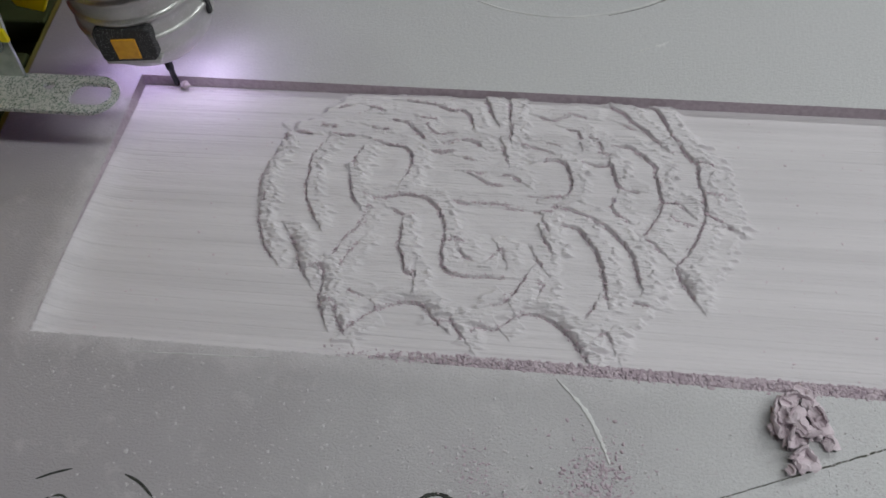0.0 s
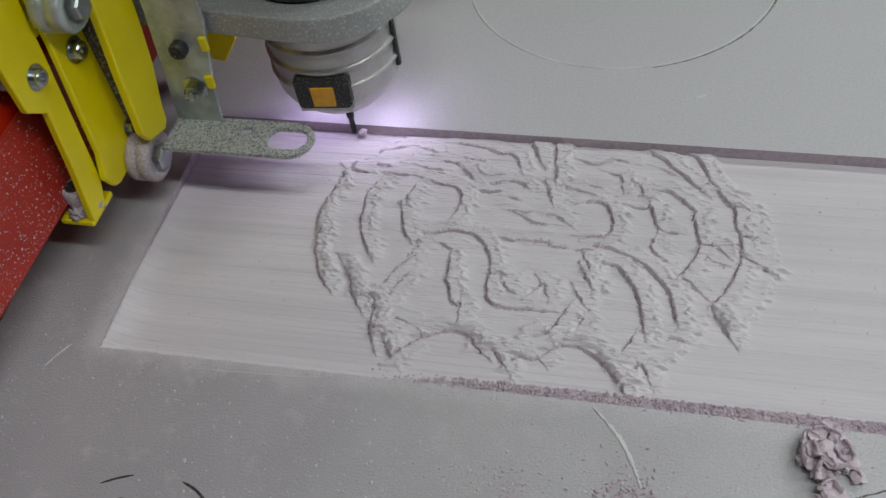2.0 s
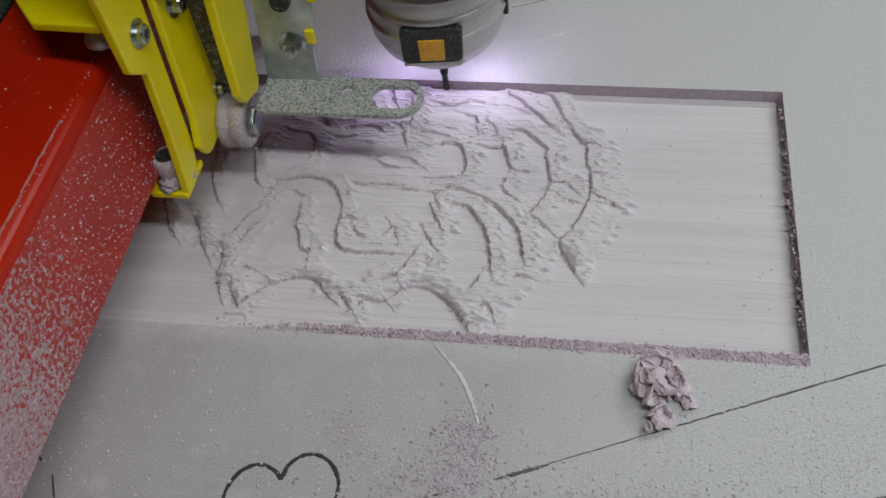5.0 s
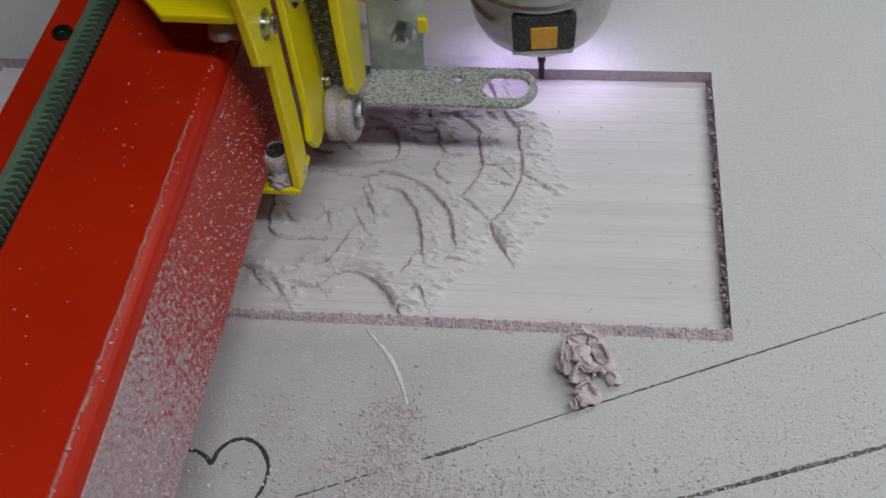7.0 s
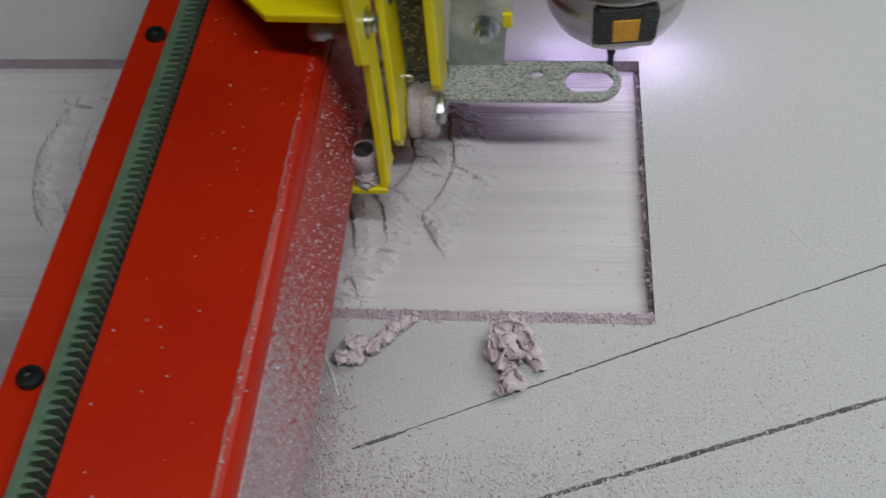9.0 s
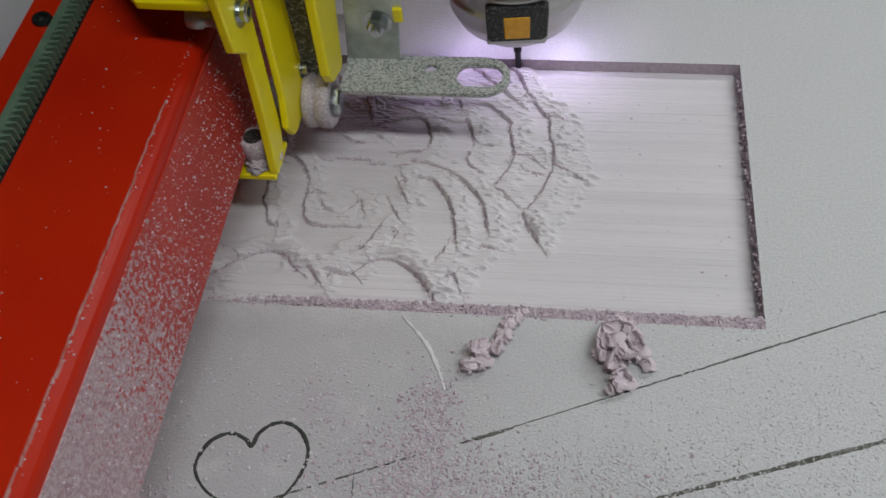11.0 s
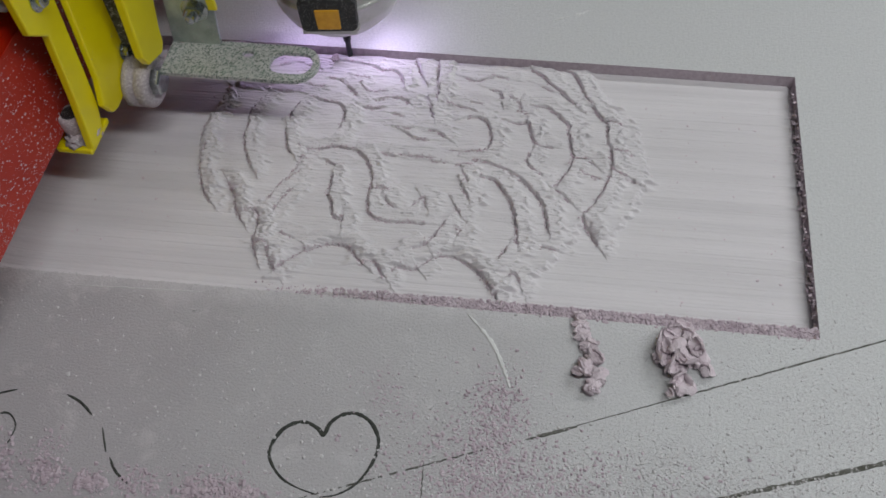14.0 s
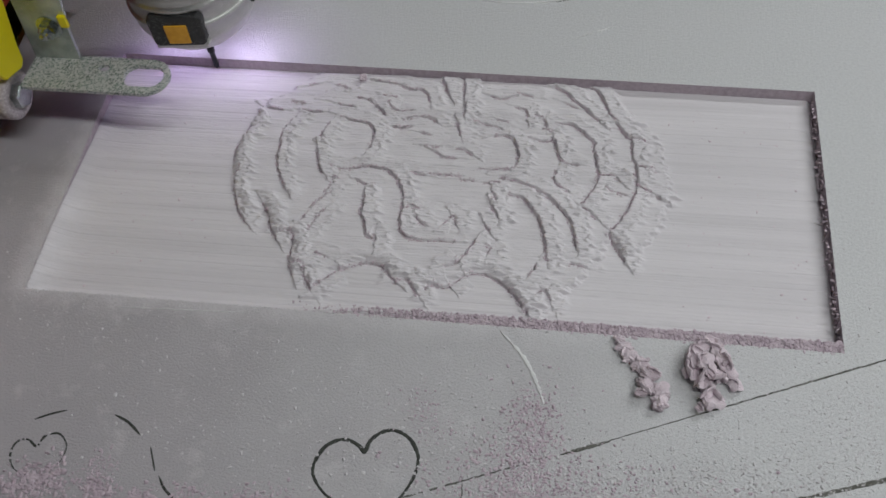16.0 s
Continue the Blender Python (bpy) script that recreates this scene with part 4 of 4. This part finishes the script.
def gantry():
    g = new("cnc_gantry")
    g.empty_display_size = 0.05
    tagged(g, "red gantry beam with yellow carriage and silver milling spindle", "milling machine")
    y0, y1 = -0.46, 0.80
    # beam: a red tube with rounded corners
    own = []
    corner = [(-0.1272 + 0.0072 * math.sin(radians(t)), 0.0945 + 0.0070 * math.cos(radians(t))) for t in range(0, 85, 14)]
    own.append(part("beam", prism([(-0.1917, 0.1123), *corner, (-0.1172, 0.0353), (-0.1835, 0.0353)], "y", y0, y1, 0.0), M_RED, g, "glossy red painted steel beam"))
    own.append(part("beam_face", prism([(-0.1202, 0.0925), (-0.1193, 0.0925), (-0.1163, 0.0365), (-0.1172, 0.0365)], "y", y0, y1), M_RED_DUSTY, g, "red beam side covered in pink dust"))
    r = random.Random(12)
    bm, y = bmesh.new(), y0
    while y < 0.03:
        step, w = r.uniform(0.002, 0.007), 0.0015 * r.uniform(0.55, 1.15) * min(1, 0.35 + 4 * max(0, 0.05 - y))
        c = -0.1243 + r.gauss(0, 0.00025)
        prism([(c - w, 0.1000), (c - 0.2 * w, 0.1018), (c + w, 0.0990)], "y", y, y + step * r.uniform(0.9, 1.05), 0, bm)
        y += step
    own.append(part("dust_line", bm, M_SEAM, g, "line of pink dust along the beam's corner"))
    bm = box(-0.1768, -0.1734, y0, y1, 0.1075, 0.1150)
    pitch, y = 0.00314, -0.30
    while y < 0.34:
        prism([(-0.1735, y), (-0.1692, y + pitch * 0.26), (-0.1692, y + pitch * 0.46), (-0.1735, y + pitch * 0.60)], "z", 0.1085, 0.1146, 0, bm)
        y += pitch
    own.append(part("toothed_rack", bm, M_RACK, g, "dark green oiled toothed rack"))
    # near-black strip paints the shade below and between the teeth
    own.append(part("rack_foot_shade", box(-0.1735, -0.1686, y0, y1, 0.1052, 0.1090), M_DARK, g, "foot of the rack, coloured dark for the shade below the teeth"))
    for yy in (-0.084, 0.066, 0.216):
        m = pose(-0.1842, yy, 0.1108, 0, 9.2, 0)
        own.append(part("rack_screw", lathe([(0, 0), (0.0042, 0), (0.0042, 0.0010), (0.0036, 0.0020), (0.0020, 0.0022), (0.0018, 0.0006), (0, 0.0006)], m, 24), M_STEEL_DARK, g))
    # carriage plates
    a = [(0.0545, 0.030), (0.062, 0.0285), (0.0672, 0.0300), (0.0730, 0.0430), (0.0803, 0.115), (0.083, 0.150), (0.0845, 0.185), (0.052, 0.185), (0.0535, 0.104), (0.0640, 0.0945), (0.0600, 0.062)]
    part("side_plate", prism(a, "x", -0.1035, -0.0995, 0.0008), M_YELLOW, g, "yellow painted folded steel plate")
    part("flange", prism([(-0.148, 0.0705), (-0.134, 0.0555), (-0.106, 0.0545), (-0.1005, 0.0560), (-0.1005, 0.16), (-0.160, 0.16), (-0.160, 0.085)], "z", 0.1235, 0.1275, 0.0009), M_YELLOW, g, "yellow folded flange over the beam")
    part("front_plate", prism([(-0.1037, 0.1276), (-0.1037, 0.185), (-0.160, 0.185), (-0.150, 0.1276)], "y", 0.0900, 0.0935, 0.0008), M_YELLOW, g, "upright yellow plate behind the flange")
    part("foot", prism([(-0.1195, 0.0535), (-0.1005, 0.0535), (-0.1005, 0.076), (-0.1195, 0.076)], "z", 0.0265, 0.0300, 0.001), M_YELLOW_CLEAN, g, "yellow foot at the bottom of the plate")
    b = [(0.0705, 0.0440), (0.0750, 0.0350), (0.0800, 0.0330), (0.1100, 0.0345), (0.1085, 0.070), (0.1100, 0.185), (0.0845, 0.185), (0.0820, 0.121), (0.0755, 0.057)]
    part("side_plate", prism(b, "x", -0.0985, -0.0950, 0.0008), M_YELLOW, g)
    c = [(0.0910, 0.0575), (0.0945, 0.0500), (0.1090, 0.0450), (0.1130, 0.0480), (0.1145, 0.057), (0.1215, 0.0785), (0.1260, 0.104), (0.136, 0.185), (0.104, 0.185), (0.0978, 0.119), (0.0942, 0.092)]
    part("side_plate", prism(c, "x", -0.0822, -0.0775, 0.0010), M_YELLOW, g)
    # added box: gives the dusty slot between the plates its shade by dark colour
    part("gap_filler", box(-0.0949, -0.0823, 0.1045, 0.1095, 0.045, 0.185), M_GROOVE_SHADE, g, "dark dusty filler for the shaded gap between the plates")
    part("far_plate", prism([(-0.108, 0.014), (-0.092, 0.010), (-0.080, 0.028), (-0.075, 0.060), (-0.11, 0.12), (-0.14, 0.12)], "y", 0.205, 0.209, 0.0008), M_YELLOW_CLEAN, g)
    # fittings
    bolt(g, "cap_bolt", -0.0995, 0.0685, 0.1125, 0.0042, 0.004)
    part("bolt_spacer", lathe([(0, 0), (0.0040, 0), (0.0046, 0.001), (0.0046, 0.006), (0.0036, 0.0065), (0.0036, 0.0125), (0.0054, 0.013), (0.0054, 0.019), (0, 0.019)], along_x(-0.1225, 0.0690, 0.1085), 24), M_ZINC_CLEAN, g, "steel bolt end with a spacer", True)
    bolt(g, "cap_bolt", -0.0950, 0.1035, 0.0500, 0.0032, 0.0035)
    bolt(g, "cap_bolt", -0.0950, 0.094, 0.1080, 0.0044, 0.005)
    m = pose(-0.1105, 0.0645, 0.0295)
    part("foot_screw", lathe([(0, 0), (0.0066, 0), (0.0074, 0.0015), (0.0062, 0.005), (0.0068, 0.0075), (0.0068, 0.0135), (0.0060, 0.0148), (0.0032, 0.0148), (0.003, 0.0115), (0, 0.0115)], m, 28), M_CAKED, g, "dust-caked cap screw on the foot", True)
    part("screw_socket", lathe([(0, 0.0130), (0.0046, 0.0130), (0.0046, 0.0150), (0.0036, 0.0153), (0, 0.0152)], m, 12), M_BLACK, g, "black disc on the screw head")
    part("caked_dust", lump((-0.1095, 0.0585, 0.0315), (0.0062, 0.0048, 0.0036), 41.0), M_CAKED, g, "crust of caked pink dust", True)
    part("caked_dust", lump((-0.1015, 0.0640, 0.0330), (0.0026, 0.0052, 0.0055), 43.0), M_CRUMB, g, "crust of caked pink dust", True)
    roller(g, -0.0950, -0.0815, 0.1000, 0.0335, 0.0138, M_CAKED)
    roller(g, -0.0950, -0.0785, 0.0890, 0.1370, 0.0122)
    # angle bracket
    slot = []
    n = 14
    by, bz = 0.1130, 0.0395
    for k in range(n + 1):
        t = math.pi * (k / n) - math.pi / 2
        slot.append((-0.0105 + 0.0125 * math.cos(t), by + 0.0125 * math.sin(t)))
    outline = [(-0.0785, by - 0.0125)] + slot + [(-0.0785, by + 0.0125)]
    bm = bmesh.new()
    ring_o = [bm.verts.new((x, y, bz)) for x, y in outline]
    hole = [bm.verts.new((-0.0125 + (0.0048 if math.cos(t) > 0 else -0.0048) + 0.0062 * math.cos(t), by + 0.0074 * math.sin(t), bz)) for t in (2 * math.pi * k / 24 + 0.13 for k in range(24))]
    dot = [bm.verts.new((-0.0365 + 0.0032 * math.cos(t), by + 0.0045 + 0.0026 * math.sin(t), bz)) for t in (2 * math.pi * k / 14 for k in range(14))]
    es = []
    for ring in (ring_o, hole, dot):
        es += [bm.edges.new((p, q)) for p, q in zip(ring, ring[1:] + ring[:1])]
    bmesh.ops.triangle_fill(bm, use_beauty=True, use_dissolve=False, edges=es)
    ext = bmesh.ops.extrude_face_region(bm, geom=list(bm.faces))
    for v in ext["geom"]:
        if isinstance(v, bmesh.types.BMVert):
            v.co.z -= 0.0022
    part("angle_bracket", bm, M_ZINC, g, "zinc-plated angle bracket speckled with dust")
    part("bracket_upright", prism([(-0.0785, 0.0380), (-0.0525, 0.0380), (-0.0505, 0.0600), (-0.0415, 0.104), (-0.0415, 0.150), (-0.0700, 0.150), (-0.0715, 0.110)], "y", 0.1228, 0.1250, 0.0004), M_ZINC_CLEAN, g, "upright leg of the zinc bracket")
    hex_bolt(g, "hex_bolt", pose(-0.0600, 0.1230, 0.0625, 90, 0, 0), 0.0048, 0.0060)
    part("bracket_knob", lathe([(0, 0), (0.0042, 0), (0.0046, 0.001), (0.0046, 0.005), (0.0038, 0.006), (0.0024, 0.006), (0, 0.004)], pose(-0.0590, 0.1230, 0.0890, 90, 0, 0), 24), M_BLACK, g, "black knob", True)
    part("yellow_tab", box(-0.0520, -0.0475, 0.1205, 0.1228, 0.0640, 0.0715, 0.0005), M_YELLOW, g)
    part("yellow_tab", box(-0.0470, -0.0430, 0.1205, 0.1228, 0.0880, 0.0960, 0.0005), M_YELLOW, g)
    # spindle clamp plate with a rounded end
    plate = [(-0.095, 0.131), (-0.07, 0.131), (0.0, 0.1225)]
    plate += [(AXIS[0] + 0.006 + 0.0475 * math.cos(radians(t)), AXIS[1] + 0.0475 * math.sin(radians(t))) for t in range(-80, 91, 8)] + [(-0.095, 0.2175)]
    part("spindle_clamp", prism(plate, "z", 0.0935, 0.1075, 0.0012), M_ALU, g, "cast aluminium spindle clamp plate")
    part("clamp_ring", lathe([(0.030, 0.1076), (0.0345, 0.1076), (0.0365, 0.110), (0.0365, 0.118), (0.034, 0.121), (0.030, 0.121)], pose(*AXIS, 0), 56), M_BLACK, g, "black knurled ring", True)
    # spindle
    ax = pose(*AXIS, 0)
    prof = [(0, 0.0250), (0.0100, 0.0250), (0.0180, 0.0256), (0.0250, 0.0288), (0.0305, 0.0348), (0.0330, 0.0405), (0.0338, 0.0425)]
    for k in range(4):
        z = 0.0435 + 0.0118 * k
        prof += [(0.0340, z), (0.0343, z + 0.0074), (0.0349, z + 0.0080), (0.0354, z + 0.0090), (0.0354, z + 0.0098), (0.0348, z + 0.0106), (0.0341, z + 0.0112)]
    prof += [(0.0345, 0.0912), (0.0345, 0.26), (0.0, 0.26)]
    sp = part("spindle", lathe(prof, ax, 72), M_SPINDLE, g, "silver spindle housing with turned grooves", True)
    m = ax @ pose(0, 0, 0, 0, 0, 6)
    part("sensor_window", prism([(-0.0128, 0.0425), (0.0118, 0.0425), (0.0142, 0.0445), (0.0150, 0.0605), (0.0128, 0.0625), (-0.0128, 0.0625), (-0.0148, 0.0605), (-0.0145, 0.0445)], "y", -0.0362, -0.0295, 0.0008), M_BLACK, sp, "black plastic window frame").matrix_local = m
    part("orange_lens", prism([(-0.0062, 0.0445), (0.0058, 0.0445), (0.0062, 0.0570), (-0.0064, 0.0570)], "y", -0.0369, -0.0330, 0.0006), M_ORANGE, sp, "orange lens").matrix_local = m
    part("window_lip", prism([(-0.0150, 0.0395), (0.0130, 0.0385), (0.0150, 0.0424), (-0.0150, 0.0424)], "y", -0.0345, -0.0270, 0.0008), M_SPINDLE, sp).matrix_local = m
    part("side_trim", box(0.0330, 0.0362, -0.0016, 0.0016, 0.046, 0.26, 0.0006), M_BLACK, sp, "dark dashed trim strip").matrix_local = ax @ pose(0, 0, 0, 0, 0, -2)
    part("collet", lathe([(0, 0.0120), (0.0026, 0.0120), (0.0036, 0.0135), (0.0070, 0.0190), (0.0090, 0.0220), (0.0098, 0.0251), (0, 0.0251)], ax, 32), M_DARK, g, "dark steel collet nose", True)
    for sx in (-1, 1):
        m = ax @ pose(sx * 0.0205, 0.001, 0.0252, 0, -sx * 24, 0)
        part("work_light", lathe([(0, 0), (0.0034, 0), (0.0034, 0.0003), (0, 0.0003)], m, 20), M_LED, sp, "glowing violet-white work light")
    # the motor and its mount above the clamp
    part("motor_housing", lathe([(0.0, 0.150), (0.046, 0.150), (0.048, 0.155), (0.048, 0.36), (0.044, 0.37), (0, 0.37)], ax, 48), M_ALU, g, "grey spindle motor housing", True)
    part("mount_plate", box(-0.095, 0.055, 0.222, 0.236, 0.110, 0.40, 0.003), M_YELLOW, g)
    # crumbs caught on the beam
    r = random.Random(3)
    pts = []
    for _ in range(6500):
        yy, f, s = -0.3 + 0.42 * r.random() ** 1.25, r.random() ** 0.8, 0.00012 + 0.0005 * r.random() ** 3
        pts.append((-0.1192 + 0.0029 * f, yy, 0.0920 - 0.0550 * f, s))
    for _ in range(420):
        s = 0.00015 + 0.0004 * r.random() ** 3
        pts.append((-0.1245 + r.gauss(0, 0.0013), r.uniform(-0.3, 0.09), 0.1008, s))
    for _ in range(260):
        f, s = r.random(), 0.00012 + 0.0004 * r.random() ** 3
        pts.append((-0.1660 + 0.038 * f, r.uniform(-0.3, 0.3), 0.1083 - 0.0062 * f, s))
    own.append(crumb_cloud("caught_dust", pts, M_CRUMB, "pink crumbs stuck to the beam", g))
    for ob in own:
        ob.matrix_local = SQUARE.inverted()
    # cutter: its own part, so that it can spin
    cut = part("milling_bit", lathe([(0, -0.0064), (0.0011, -0.0058), (0.0016, -0.0045), (0.0016, 0.0060), (0.0022, 0.0070), (0.0022, 0.0125), (0, 0.0125)], pose(0, 0, 0), 14), M_DARK, g, "thin steel milling bit", True)
    cut.location = (AXIS[0], AXIS[1] - 0.003, 0)
    return g, cut


board = foam_board()
carved_relief(board)
board_marks()
crumbs()
heap = shaving_heap()
strand = shaving_strand()
chip = foam_chip()
machine_bed()
room()
mill, cutter = gantry()


# ---- what moves ----
TRAVEL = [(0.0, 0.0200), (0.2, 0.0080), (0.35, 0.0030), (0.5, 0.0062), (0.8, 0.0210), (1.0, 0.0325), (1.5, 0.0615), (2.0, 0.0900), (2.5, 0.1130), (3.0, 0.1370), (3.5, 0.1600), (4.0, 0.1828),
          (6.5, 0.2902), (7.0, 0.3132), (7.5, 0.3389), (8.0, 0.3646), (8.5, 0.3905), (8.65, 0.3975), (8.75, 0.3985), (8.85, 0.3935), (9.0, 0.3855), (9.5, 0.3601), (10.0, 0.3342),
          (12.5, 0.2217), (13.0, 0.2025), (13.5, 0.1805), (14.0, 0.1564), (14.5, 0.1335), (15.0, 0.1144), (15.5, 0.0868), (16.0, 0.0578)]


def travel(t):
    ts, ss = zip(*TRAVEL)
    return float(np.interp(t, ts, ss))


def motions():
    walk(mill, [(t, pose(s, SLOPE * s, 0) @ SQUARE) for t, s in TRAVEL])
    # the cutter turns slowly enough to be keyed
    walk(cutter, [(0.5 * k, pose(AXIS[0], AXIS[1] - 0.003, 0, 0, 0, 80 * k)) for k in range(33)])
    # the strand rides under the beam, drops off at the end of the stroke and is blown round later
    rows = [(t, pose(travel(t) - 0.150, -0.012, 0.0260, 0, 0, 18)) for t in [x for x, _ in TRAVEL if x < 8.6] + [8.75]]
    rows += [(8.85, pose(0.266, -0.010, 0.0200, 30, 0, 40)), (8.95, pose(0.282, -0.011, 0.0004, 0, 0, 37)), (10.2, pose(0.282, -0.011, 0.0004, 0, 0, 37)), (11.3, pose(0.292, -0.014, 0.0004, 0, 0, 70)),
             (12.2, pose(0.2995, -0.0175, 0.0004, 0, 0, 103)), (14.0, pose(0.3000, -0.0175, 0.0004, 0, 0, 103)), (14.2, pose(0.3080, -0.0185, 0.0004, 0, 0, 116)), (16.0, pose(0.3100, -0.0182, 0.0004, 0, 0, 122))]
    walk(strand, rows)
    # the loose chip is pushed ahead of the cutter and left behind where the relief begins
    rows = [(t, pose(travel(t) + 0.0058, AXIS[1] + SLOPE * travel(t) - 0.0050, -0.0060, 0, 0, 30 * t)) for t, _ in TRAVEL if t < 3.2]
    walk(chip, rows + [(3.4, pose(0.1495, 0.1585, -0.0045, 0, 0, 100)), (16.0, pose(0.1495, 0.1585, -0.0045, 0, 0, 100))])


motions()
